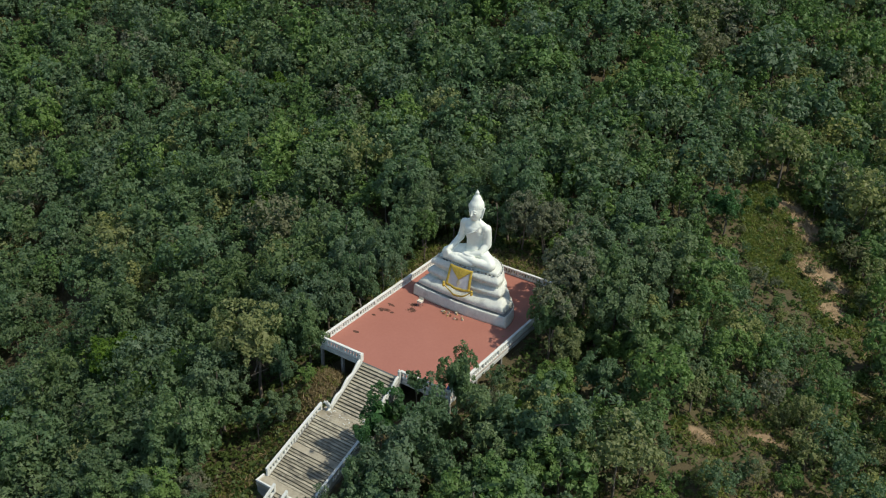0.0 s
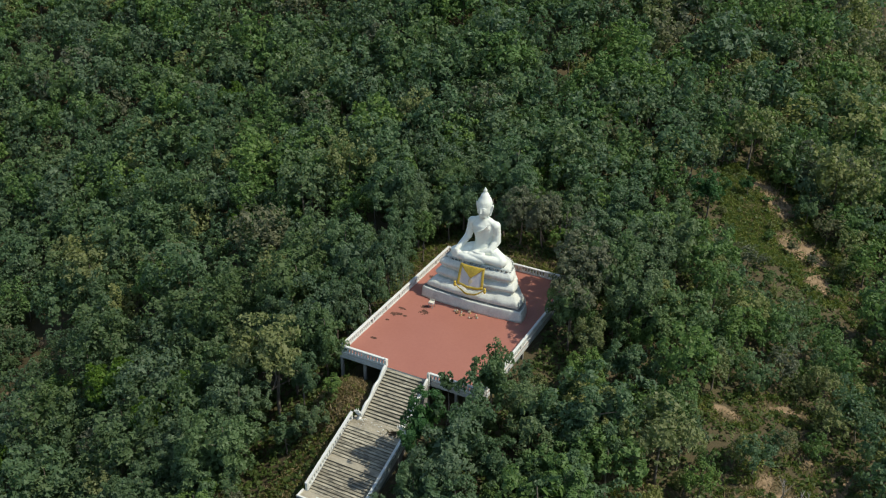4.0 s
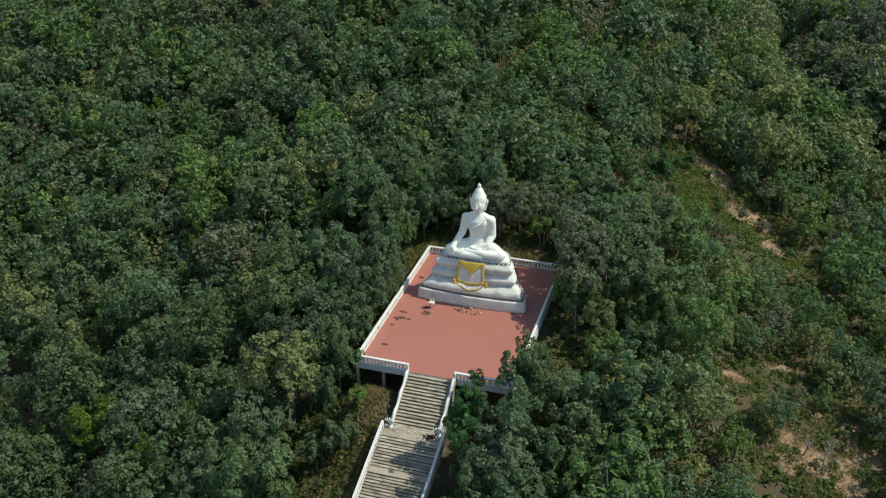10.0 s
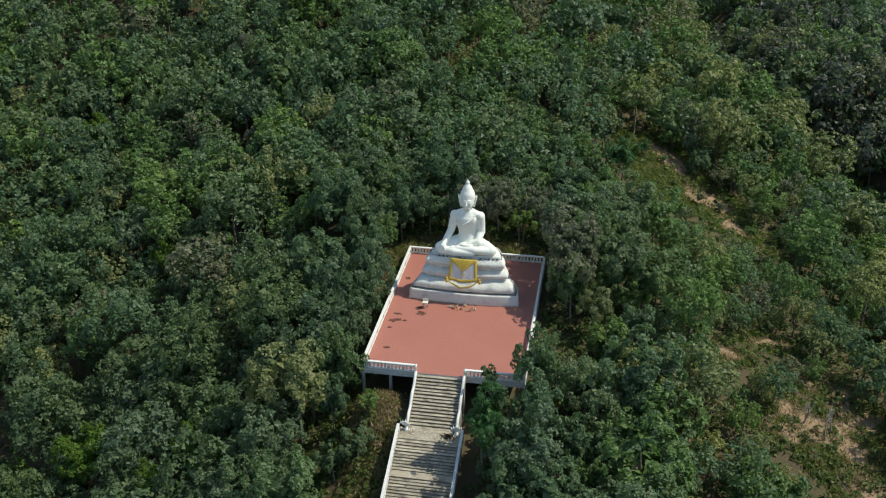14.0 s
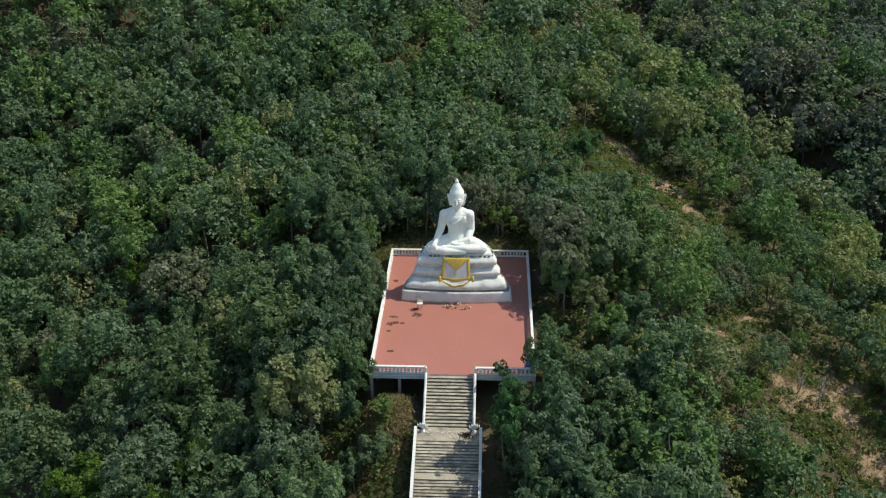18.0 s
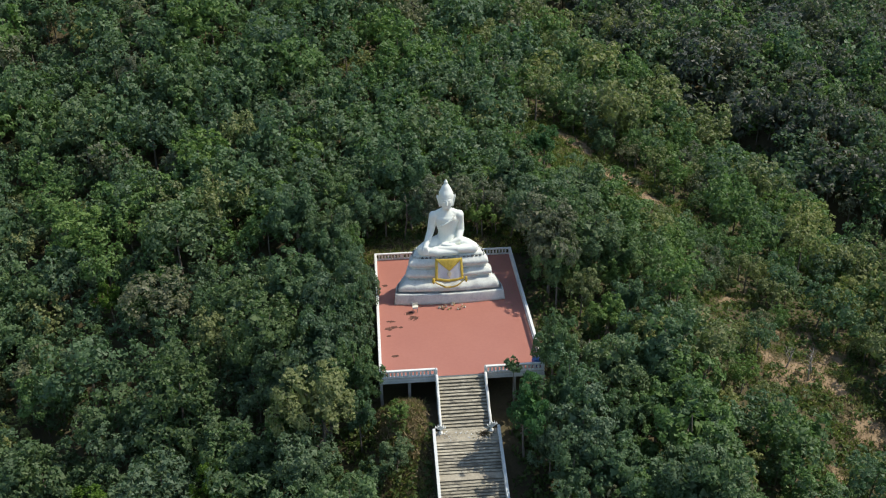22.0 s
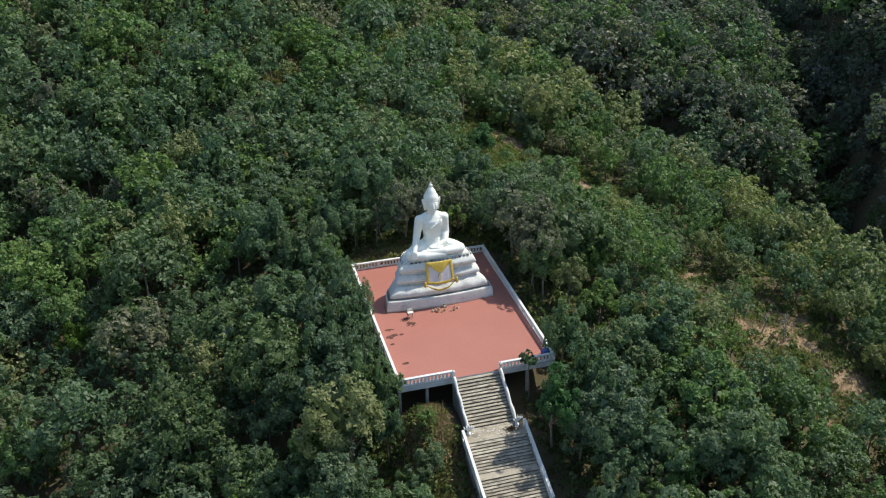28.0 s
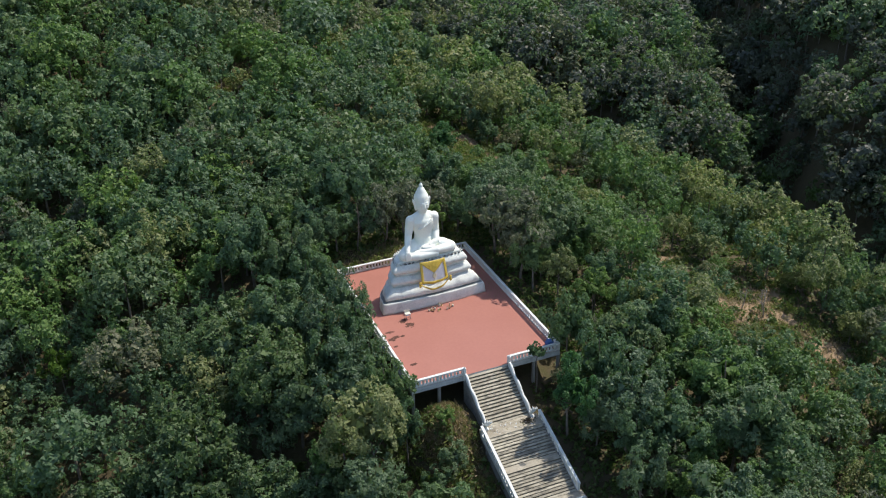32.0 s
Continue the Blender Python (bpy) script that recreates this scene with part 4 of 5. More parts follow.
# chosen trees: kind, x, y, scale, slimness
FRONT_EAST = [  # beside the stairs and the east corner
    ('deep', 8.7, 0.1, 1.42, 0.8), ('sapling', 4.5, -1.4, 1.0, 1.0), ('feathery', 5.0, -7.3, 1.3, 0.97), ('grey', 6.9, -9.3, 0.8, 1.1), ('deep', 9.2, -5.4, 1.5, 0.98),
    ('grey', 9.5, -10.5, 1.4, 1.2), ('deep', 7.8, -13.6, 1.25, 0.95), ('grey', 6.9, -17.0, 1.05, 0.9), ('grey', 13.6, -2.6, 1.28, 1.1),
    ('fresh', -6.4, -3.9, 0.34, 1.5), ('grey', -6.8, -7.4, 0.55, 1.35), ('deep', -8.8, -8.8, 0.62, 1.2), ('deep', 13.4, -8.4, 1.25, 1.0), ('lime', 13.7, 2.0, 0.72, 0.9), ('dusky', 11.6, 0.6, 0.8, 1.0), ('dusky', 7.0, -2.1, 0.5, 1.2), ('dusky', 9.5, 3.0, 0.42, 1.3), ('deep', 9.6, 6.0, 0.44, 1.3), ('deep', 9.3, -1.9, 0.6, 1.2),
]
FRONT_WEST = [  # along the west balustrade
    ('deep', -10.3, 0.7, 1.36, 0.84), ('deep', -10.0, -3.9, 1.0, 0.8), ('grey', -10.3, 5.0, 1.30, 0.80), ('deep', -10.4, 9.2, 1.42, 0.80),
    ('grey', -10.4, 13.2, 1.30, 0.76), ('deep', -10.8, 17.4, 1.15, 0.85), ('deep', -12.9, -1.2, 1.40, 0.95), ('grey', -13.2, 3.0, 1.45, 0.95),
    ('deep', -13.4, 7.2, 1.40, 0.95), ('grey', -13.6, 11.4, 1.35, 0.95), ('fresh', -10.4, 21.4, 0.92, 0.98), ('deep', -12.7, 19.6, 1.2, 1.0), ('grey', -12.4, 24.0, 1.2, 1.0),
]
BEHIND = [  # behind the terrace and its east side
    ('dusky', 11.2, 17.6, 1.5, 1.2), ('deep', 13.4, 19.6, 1.55, 1.0), ('grey', 12.6, 23.6, 1.4, 1.1), ('deep', 11.4, 12.6, 1.15, 1.0), ('deep', -6.6, 28.0, 0.86, 1.2), ('dusky', -0.9, 27.6, 0.95, 1.15),
    ('dusky', 1.9, 28.0, 0.98, 1.1), ('fresh', 4.3, 27.4, 0.74, 1.2), ('deep', 8.6, 27.2, 0.84, 1.2), ('dusky', 6.4, 28.8, 0.85, 1.2),
    ('deep', -9.6, 26.4, 0.9, 1.1), ('deep', -3.4, 28.6, 0.88, 1.2), ('dusky', 10.8, 14.4, 1.3, 1.15), ('grey', 10.8, 21.2, 1.45, 1.15),
]
STANDOUT = [  # bright or dusky trees out in the woods
    ('lime', -23.9, -5.6, 0.98, 0.9), ('lime', -38.7, -3.5, 1.0, 1.25), ('lime', -27.0, -9.0, 0.95, 1.2), ('fresh', -17.4, -2.6, 1.2, 0.8),
    ('lime', -60.4, 49.3, 1.0, 1.2), ('lime', -1.2, 40.8, 0.9, 0.9), ('dusky', -40.8, 62.3, 1.15, 1.2), ('lime', 17.2, 69.5, 0.85, 1.0),
    ('dusky', -33.0, 44.0, 0.95, 1.1), ('rust', 63.5, 64.5, 0.95, 0.75), ('deep', 27.2, 58.6, 0.62, 1.4), ('feathery', 16.0, 48.8, 0.95, 1.3), ('olive', 33.8, 48.5, 0.5, 1.2), ('dusky', 27.0, 49.6, 0.3, 1.2),
    ('fresh', 22.0, 58.0, 0.22, 1.7), ('olive', 25.2, 55.0, 0.14, 1.9), ('feathery', 19.2, 57.6, 0.42, 1.3), ('dusky', 29.8, 49.6, 0.24, 1.5), ('fresh', 24.0, 50.2, 0.26, 1.5),
    ('olive', 23.6, 53.2, 0.17, 1.8), ('fresh', 33.4, 44.2, 0.34, 1.3), ('deep', 25.9, 58.2, 0.3, 1.4),
    ('lime', -36.1, -5.1, 1.25, 1.45), ('lime', -46.5, -14.4, 1.0, 1.1), ('lime', -38.8, 23.4, 0.9, 1.0),
]
TALL = FRONT_EAST + FRONT_WEST + BEHIND + STANDOUT
free = np.ones(len(tx), bool)
for _, x, y, s, _ in TALL:
    free &= np.hypot(tx - x, ty - y) > 2.3
free &= (np.hypot(tx + 15.0, ty + 1.6) > 2.4) & (np.hypot(tx - 12.4, ty + 0.2) > 1.8)


def place(leaf, ang, sx, sz, at):
    c, s = np.cos(ang), np.sin(ang)
    out = np.empty_like(leaf)
    out[..., 0] = (leaf[..., 0] * c - leaf[..., 1] * s) * sx + at[0]
    out[..., 1] = (leaf[..., 0] * s + leaf[..., 1] * c) * sx + at[1]
    out[..., 2] = leaf[..., 2] * sz + at[2]
    return out


def woodland(kind, rows, full, label, variants=6):
    """All the trees of one kind that nobody could count, in one mesh: leaves and trunks."""
    h, rad, lobes, size, top = SHAPES[kind]
    detail = [[crown(100 * k + i, int(full * share), h, rad, lobes, size * grow, top) for i in range(variants)] for k, (share, grow) in enumerate(((1.0, 1.0), (0.66, 1.22), (0.40, 1.5)))]
    lv, wv, wq, n = [], [], [], 0
    for j, i in enumerate(rows):
        s = ts[i]
        bole = (7.4 - h) * (0.1 + 1.0 * ((i * 7919) % 97) / 97)
        d = math.hypot(tx[i], ty[i] + 70)
        leaf = detail[0 if d < 112 else 1 if d < 150 else 2][(i * 31) % variants]
        lv.append(place(leaf, turn[i], s * (0.92 + 0.22 * ((i * 577) % 89) / 89), s, (tx[i], ty[i], tz[i] + bole * s)))
        v, q = trunk_quads(i % 40, (bole + h * 0.6) * s, 0.12 * s, 4, 1)
        wv.append(v + np.array([tx[i], ty[i], tz[i]]))
        wq.append(q + n)
        n += len(v)
    tone = np.concatenate([np.full(len(leaf), ((rows[j] * 7477) % 1009) / 1009) for j, leaf in enumerate(lv)])
    lv = np.concatenate(lv).reshape(-1, 3)
    wv, wq = np.concatenate(wv), np.concatenate(wq)
    lq = np.arange(len(lv)).reshape(-1, 3)
    wq = np.concatenate([wq[:, [0, 1, 2]], wq[:, [0, 2, 3]]])
    me = raw_mesh("woodland", np.concatenate([lv, wv]), np.concatenate([lq, wq + len(lv)]), M_LEAF[kind], M_BARK,
                  slots=np.concatenate([np.zeros(len(lq)), np.ones(len(wq))]))
    at = me.attributes.new("tone", 'FLOAT', 'FACE')
    at.data.foreach_set("value", np.concatenate([tone, np.zeros(len(wq))]).astype(np.float32))
    return tagged(new("woodland", me), label, "woodland", kind="stuff")


WORDS = {"deep": "dense deep green broadleaf woodland covering the hillside", "grey": "dull grey-green broadleaf trees in dense hillside woodland",
         "fresh": "fresh green leafy trees scattered through the hillside woodland", "olive": "yellowish olive trees on the drier side of the spur",
         "dusky": "dusky brown-green thin-leaved trees in the woodland",
         "ashen": "trees on the shaded slopes of the side valley, leaves greyed for haze", "dark": "dark green broadleaf trees of the lower western woods"}
for n, kind in enumerate(KINDS):
    woodland(kind, np.nonzero((tk == n) & ~single & free)[0], 1350, WORDS[kind])


# ---- single trees by the terrace and the stairs ----
def tree_proto(kind, seed, leaf, label, size=None, height=None, radius=None, count=4300, bole=1.5, lobes=None, limbs=5):
    h, rad, lb, sz, top = SHAPES[kind]
    h, rad, sz, lb = height or h, radius or rad, size or sz * 0.73, lobes or lb
    bole = bole if height else 7.4 - h
    ob = thing("tree", label, "tree", "trees around the terrace")
    v, q = branched(seed, bole + h * 0.72, 0.13, limbs) if limbs else trunk_quads(seed, bole + h * 0.5, 0.09)
    me = raw_mesh("trunk", v, q, M_BARK)
    me.polygons.foreach_set("use_smooth", np.ones(len(q), bool))
    part("trunk", me, None, ob)
    lf = crown(seed, count, h, rad, lb, sz, top, 7, 0.16, 2.4).reshape(-1, 3) + np.array([0, 0, bole])
    part("crown", raw_mesh("crown", lf, np.arange(len(lf)).reshape(-1, 3), leaf), None, ob)
    return ob


SINGLE = {"deep": "slender tree with a tall deep green crown beside the terrace", "grey": "broad tree with grey-green glossy leaves",
          "fresh": "young tree with a fresh green lobed crown", "olive": "low tree with a yellowish olive crown", "dusky": "thin-leaved tree with a dusky brown-green crown", "ashen": "tree with a green crown greyed for haze", "dark": "tree with a dark green lobed crown"}
protos = {k: [tree_proto(k, 300 + 7 * i + 50 * n, M_LEAF1[k], SINGLE[k]) for i in range(3)] for n, k in enumerate(KINDS)}
SHAPES["lime"] = SHAPES["fresh"]
protos["lime"] = [tree_proto("lime", 911, M_LEAF1["lime"], "bright lime green tree standing out of the woodland")]
protos["rust"] = [tree_proto("dusky", 523, leaf_material("rust_brown_leaves", (0.10, 0.055, 0.03), (0.24, 0.13, 0.075), single=True), "withered tree with rust-brown leaves among grey-green ones")]
protos["feathery"] = [tree_proto("fresh", 917, leaf_material("feathery_green_leaves", (0.042, 0.118, 0.040), (0.090, 0.200, 0.070), single=True, vary=0.3), "broad tree with soft feathery mid-green foliage beside the stairs", size=0.155, count=9000)]
protos["sapling"] = [tree_proto("deep", 77, M_LEAF1["deep"], "slim sapling with a small round dark green head", size=0.2, height=2.5, radius=0.85, bole=4.0, count=1100, lobes=9, limbs=0)]
used = set()


def plant(kind, x, y, scale, ang, which, slim=1.0, sink=0.0):
    """A single tree: the prototype itself first, then copies."""
    p = protos[kind][which % len(protos[kind])]
    m = pose(x, y, float(land(x, y)) - 0.05 - sink, 0, 0, math.degrees(ang))
    ob = p if p.name not in used else copy_thing(p, m)
    used.add(p.name)
    ob.matrix_basis = m @ Matrix.Diagonal((scale * slim, scale * slim, scale, 1))
    return ob


ok = single & free
for n, (kind, x, y, s, slim) in enumerate(TALL):
    behind = abs(x) < 10 and y > 26
    plant(kind, x, y, s * (1.22 if behind else 1.0), n * 1.3, n, slim * (1.0 if kind == "sapling" else 0.84), 0.9 if behind else 0.0)
for i in np.nonzero(ok)[0]:
    plant(KINDS[tk[i]], tx[i], ty[i], ts[i] * 1.02, turn[i], int(i))
for k in protos:
    for p in protos[k]:
        if p.name not in used:
            for c in list(p.children):
                bpy.data.objects.remove(c)
            bpy.data.objects.remove(p)


# ---- undergrowth, grass and outer woods ----
def undergrowth():
    r = np.random.default_rng(21)
    x, y = scatter(-60, 60, -40, 110, 2.2, r)
    x2, y2 = scatter(-16, 16, -24, 32, 1.15, r)
    x3, y3 = scatter(13, 52, -26, 74, 1.7, r)
    x, y = np.concatenate([x, x2, x3]), np.concatenate([y, y2, y3])
    ok = ~off_limits(x, y, 0.5, 0.4) | ((np.abs(x + 5.6) < 2.0) & (y > -16) & (y < -1.0))
    ok &= (bare(x, y) < r.uniform(0.3, 1.1, len(x)))
    mound = ((x > -8.4) & (x < -3.2) & (y > -6.5) & (y < 0)) | ((np.abs(x) < 9) & (y > 23) & (y < 26.6))
    ok &= ~mound | (r.uniform(0, 1, len(x)) < np.where((x < -6.0) & (y < 0), 0.85, 0.22))
    x, y = x[ok], y[ok]
    z = land(x, y)
    out = []
    for i in range(len(x)):
        k = 20
        d = r.normal(0, 1, (k, 3))
        d[:, 2] = np.abs(d[:, 2])
        d = unit(d)
        s = r.uniform(0.35, 0.85)
        out.append(leaves_at(r, np.array([x[i], y[i], z[i]]) + d * s, unit(d + np.array([0, 0, 0.6])), 0.42))
    v = np.concatenate(out).reshape(-1, 3)
    tagged(new("undergrowth", raw_mesh("undergrowth", v, np.arange(len(v)).reshape(-1, 3), M_HERB)), "low green shrubs and herbs under the trees", "undergrowth", kind="stuff")


def grass():
    r = np.random.default_rng(22)
    x, y = scatter(-50, 56, -30, 80, 0.55, r)
    x2, y2 = scatter(-8.4, -3.3, -16, -0.4, 0.26, r)
    x, y = np.concatenate([x, x2]), np.concatenate([y, y2])
    b = bare(x, y)
    heap = (x > -8.2) & (x < -3.3) & (y > -16) & (y < -0.4) & (r.uniform(0, 1, len(x)) < np.where(y > -6.5, 0.95, 0.5))
    ok = (heap | (b > 0.08) & (b < r.uniform(0.45, 1.3, len(x)))) & ~((np.abs(x) < 8.4) & (y > -0.6) & (y < 23.7)) & ~((np.abs(x + 0.25) < 3.6) & (y > -20) & (y < 0))
    x, y = x[ok], y[ok]
    z = land(x, y)
    out = []
    for i in range(len(x)):
        k = 7
        p = np.array([x[i], y[i], z[i] + 0.18]) + r.normal(0, 0.2, (k, 3)) * np.array([1, 1, 0.2])
        d = r.normal(0, 1, (k, 3))
        d[:, 2] = 0.5
        out.append(leaves_at(r, p, unit(d), 0.5, 0.2, 0.45, -0.9))
    v = np.concatenate(out).reshape(-1, 3)
    tagged(new("dry_grass", raw_mesh("dry_grass", v, np.arange(len(v)).reshape(-1, 3), M_GRASS)), "tufts of dry brown grass on open ground", "grass", kind="stuff")


def outer_woods():
    r = np.random.default_rng(23)
    x, y = scatter(-260, 250, -160, 260, 7.2, r)
    south = (np.abs(x) < 80) & (y > -125) & (y < 0)
    east = (x > 20) & (x < 200) & (y > 20) & (y < 235)
    ok = ~in_woods(x, y) & ~south & ~east
    x, y = x[ok], y[ok]
    z = land(x, y)
    shapes = [crown(400 + i, 32, 5.6, 4.4, 9, 2.4, 0.7, 2) for i in range(6)]
    out = [place(shapes[i % 6], i * 1.7, r.uniform(0.9, 1.25), r.uniform(0.85, 1.3), (x[i], y[i], z[i] + 1.2)) for i in range(len(x))]
    x, y = scatter(-80, 80, -125, 0, 3.5, r)
    ok = ~in_woods(x, y)
    x, y = x[ok], y[ok]
    z = land(x, y)
    shapes = [crown(450 + i, 44, 5.6, 2.6, 12, 1.2, 0.7, 3) for i in range(6)]
    out += [place(shapes[i % 6], i * 1.7, r.uniform(0.8, 1.2), r.uniform(0.75, 1.3), (x[i], y[i], z[i] + 1.2)) for i in range(len(x))]
    x, y = scatter(20, 200, 20, 235, 3.9, r)
    ok = ~in_woods(x, y)
    x, y = x[ok], y[ok]
    z = land(x, y)
    shapes = [crown(480 + i, 46, 5.6, 2.8, 12, 1.2, 0.7, 3) for i in range(6)]
    out += [place(shapes[i % 6], i * 1.7, r.uniform(0.8, 1.2), r.uniform(0.75, 1.3), (x[i], y[i], z[i] + 1.2)) for i in range(len(x))]
    v = np.concatenate(out).reshape(-1, 3)
    tagged(new("far_woods", raw_mesh("far_woods", v, np.arange(len(v)).reshape(-1, 3), M_LEAF["deep"])), "continuous dark green woods on the surrounding slopes", "woodland", kind="stuff")


def green_grass():
    """Long grass beside the stairs and round the clearings."""
    r = np.random.default_rng(27)
    x, y = scatter(-46, 50, -26, 72, 0.45, r)
    x2, y2 = scatter(14, 34, 42, 66, 0.3, r)
    x, y = np.concatenate([x, x2]), np.concatenate([y, y2])
    strip = (np.abs(x + 5.4) < 2.1) & (y > -17) & (y < -0.3)
    b = bare(x, y, 1.35)
    ok = (strip & (r.uniform(0, 1, len(x)) < np.where(y > -6.5, np.where(x < -5.9, 0.7, 0.15), 0.75))) | ((b > 0.1) & (b < r.uniform(0.1, 0.9, len(x))) & (bare(x, y) < r.uniform(0.45, 0.75, len(x))))
    ok &= ~((np.abs(x) < 8.4) & (y > -0.6) & (y < 23.7)) & ~((np.abs(x + 0.25) < 3.6) & (y > -20) & (y < 0))
    x, y = x[ok], y[ok]
    z = land(x, y)
    out = []
    for i in range(len(x)):
        p = np.array([x[i], y[i], z[i] + 0.2]) + r.normal(0, 0.2, (9, 3)) * np.array([1, 1, 0.3])
        d = r.normal(0, 1, (9, 3))
        d[:, 2] = 0.6
        out.append(leaves_at(r, p, unit(d), 0.5, 0.3, 0.35, -0.9))
    v = np.concatenate(out).reshape(-1, 3)
    tagged(new("long_grass", raw_mesh("long_grass", v, np.arange(len(v)).reshape(-1, 3), M_MEADOW)), "long yellow-green grass beside the stairs and clearings", "grass", kind="stuff")


undergrowth()
grass()
green_grass()
outer_woods()


# ---- bare trees ----
def bare_tree(x, y, height, seed, label, lean=0.0):
    r = np.random.default_rng(seed)
    ob = thing("bare_tree", label, "tree", "bare trees", at=(x, y, float(land(x, y)) - 0.1))
    bm = bmesh.new()
    pts = [(lean * f * height + 0.12 * math.sin(5 * f + seed), 0.1 * math.cos(4 * f + seed), f * height) for f in np.linspace(0, 1, 7)]
    tube(bm, pts, [0.075 * (1.1 - f) + 0.012 for f in np.linspace(0, 1, 7)], 6)
    wood = M_BARK if y > 25 else M_PALE
    stem = part("trunk", bm, wood, ob, smooth=True)
    for i in range(9):
        f = r.uniform(0.35, 0.95)
        a, ln = r.uniform(0, 6.28), r.uniform(0.6, 1.6) * (1.25 - f)
        p = Vector((lean * f * height + 0.12 * math.sin(5 * f + seed), 0.1 * math.cos(4 * f + seed), f * height))
        d = Vector((math.cos(a), math.sin(a), 0.7))
        bm = bmesh.new()
        tube(bm, [p, p + d * ln * 0.5, p + d * ln + Vector((0, 0, 0.25 * ln))], [0.035, 0.025, 0.01], 5)
        part("branch", bm, wood, stem)
    return ob


bare_tree(5.0, 27.0, 6.6, 3, "slim leafless brown tree behind the terrace")
bare_tree(6.6, 27.4, 6.2, 8, "slim leafless brown tree behind the terrace")
bare_tree(-4.2, 27.0, 6.0, 5, "thin bare tree standing in dry grass", 0.03)
bare_tree(-10.0, 8.6, 4.4, 11, "pale bare trunk beside the balustrade", 0.02)
bare_tree(36.4, 3.4, 3.6, 21, "grey leafless shrub on a patch of bare soil", 0.03)
bare_tree(37.2, 4.6, 3.0, 33, "grey leafless shrub on a patch of bare soil", -0.04)
bare_tree(34.8, 5.0, 2.8, 37, "leafless grey bush among dry grass and soil", 0.05)
bare_tree(-15.2, 0.2, 6.6, 14, "dead grey tree with bare forked branches", 0.05)
bare_tree(12.2, 1.2, 5.6, 17, "pale dead sapling beside the terrace corner", 0.04)

# ---- cloth on the pedestal ----
cloth = thing("altar_cloth", "yellow-bordered white satin cloth draped over the pedestal front", "cloth")


def drape(f, g):
    """A point of the cloth: f across from 0 to 1, g down from 0 to 1."""
    x = PX - 0.04 + (f - 0.5) * (2.85 + 0.25 * g)
    z = 5.06 - 2.35 * g - 0.30 * g * (1 - (2 * f - 1) ** 2)
    y = 13.78 - 0.80 * g ** 0.8 - 0.12 * (1 - (2 * f - 1) ** 2) + 0.05 * math.sin(f * 17 + g * 5) * g
    return Vector((x, y, z))


def sheet(f0, f1, g0, g1, lift, nu=16, nv=16, cut=None, thick=0.025):
    bm = bmesh.new()
    grid, back = [], []
    for j in range(nv + 1):
        a, b = [], []
        for i in range(nu + 1):
            f, g = f0 + (f1 - f0) * i / nu, g0 + (g1 - g0) * j / nv
            if cut:
                f, g = cut(i / nu, j / nv)
            p = drape(f, g) + Vector((0, -lift, lift * 0.3))
            a.append(bm.verts.new(p))
            b.append(bm.verts.new(p + Vector((0, thick, -0.005))))
        grid.append(a)
        back.append(b)
    for j in range(nv):
        for i in range(nu):
            bm.faces.new((grid[j][i], grid[j + 1][i], grid[j + 1][i + 1], grid[j][i + 1]))
            bm.faces.new((back[j][i], back[j][i + 1], back[j + 1][i + 1], back[j + 1][i]))
    rim = [(0, i) for i in range(nu)] + [(j, nu) for j in range(nv)] + [(nv, i) for i in range(nu, 0, -1)] + [(j, 0) for j in range(nv, 0, -1)]
    for (j, i), (k, l) in zip(rim, rim[1:] + rim[:1]):
        bm.faces.new((grid[j][i], grid[k][l], back[k][l], back[j][i]))
    return bm


panel = part("panel", sheet(0.06, 0.94, 0.03, 0.90, 0.0), M_CREAM, cloth, "white satin panel", True)
part("border", sheet(0.0, 0.095, 0.0, 0.92, 0.05, 3, 16), M_YELLOW, cloth, "gold yellow border", True)
part("border", sheet(0.905, 1.0, 0.0, 0.92, 0.05, 3, 16), M_YELLOW, cloth, "gold yellow border", True)
part("border", sheet(0.02, 0.98, 0.80, 0.90, 0.06, 16, 3), M_YELLOW, cloth, "gold yellow border", True)
part("flap", sheet(0, 1, 0, 1, 0.08, 16, 10, cut=lambda i, j: (0.5 + (i - 0.5) * (1 - 0.97 * max(0, (j - 0.06) / 0.94)), 0.46 * j)), M_YELLOW, cloth, "pointed gold yellow flap", True)
for f0, f1, d0 in ((-0.09, 1.09, 0.0), (-0.04, 1.04, 0.13)):
    bm = bmesh.new()
    pts = []
    for i in range(21):
        f = f0 + (f1 - f0) * i / 20
        p = drape(f, 0.86)
        pts.append((p.x, p.y - 0.14, 3.02 - 0.92 * (1 - (2 * (i / 20) - 1) ** 2) - d0))
    tube(bm, pts, [0.055] * 21, 6)
    part("garland", bm, M_YELLOW, cloth, "looped gold yellow garland", True)
for x in (-1.86, 1.62):
    bm = bmesh.new()
    p = drape(0.02 if x < 0 else 0.98, 0.86)
    lathe(bm, [(0.03, 2.5), (0.14, 2.62), (0.17, 2.8), (0.1, 2.98), (0.15, 3.1), (0.04, 3.22)], 10, (x, p.y - 0.12))
    part("rosette", bm, M_YELLOW, cloth, "gold yellow rosette")
part("emblem", sheet(0, 1, 0, 1, 0.03, 8, 8, cut=lambda i, j: (0.5 + (i - 0.5) * 0.16 * math.sin(math.pi * min(0.97, 0.05 + j)), 0.46 + 0.28 * j)), mottled("pale_gold_embroidery", (0.55, 0.46, 0.28), (0.68, 0.60, 0.42), 4.0, 0.5), panel, "pale gold embroidered emblem", True)


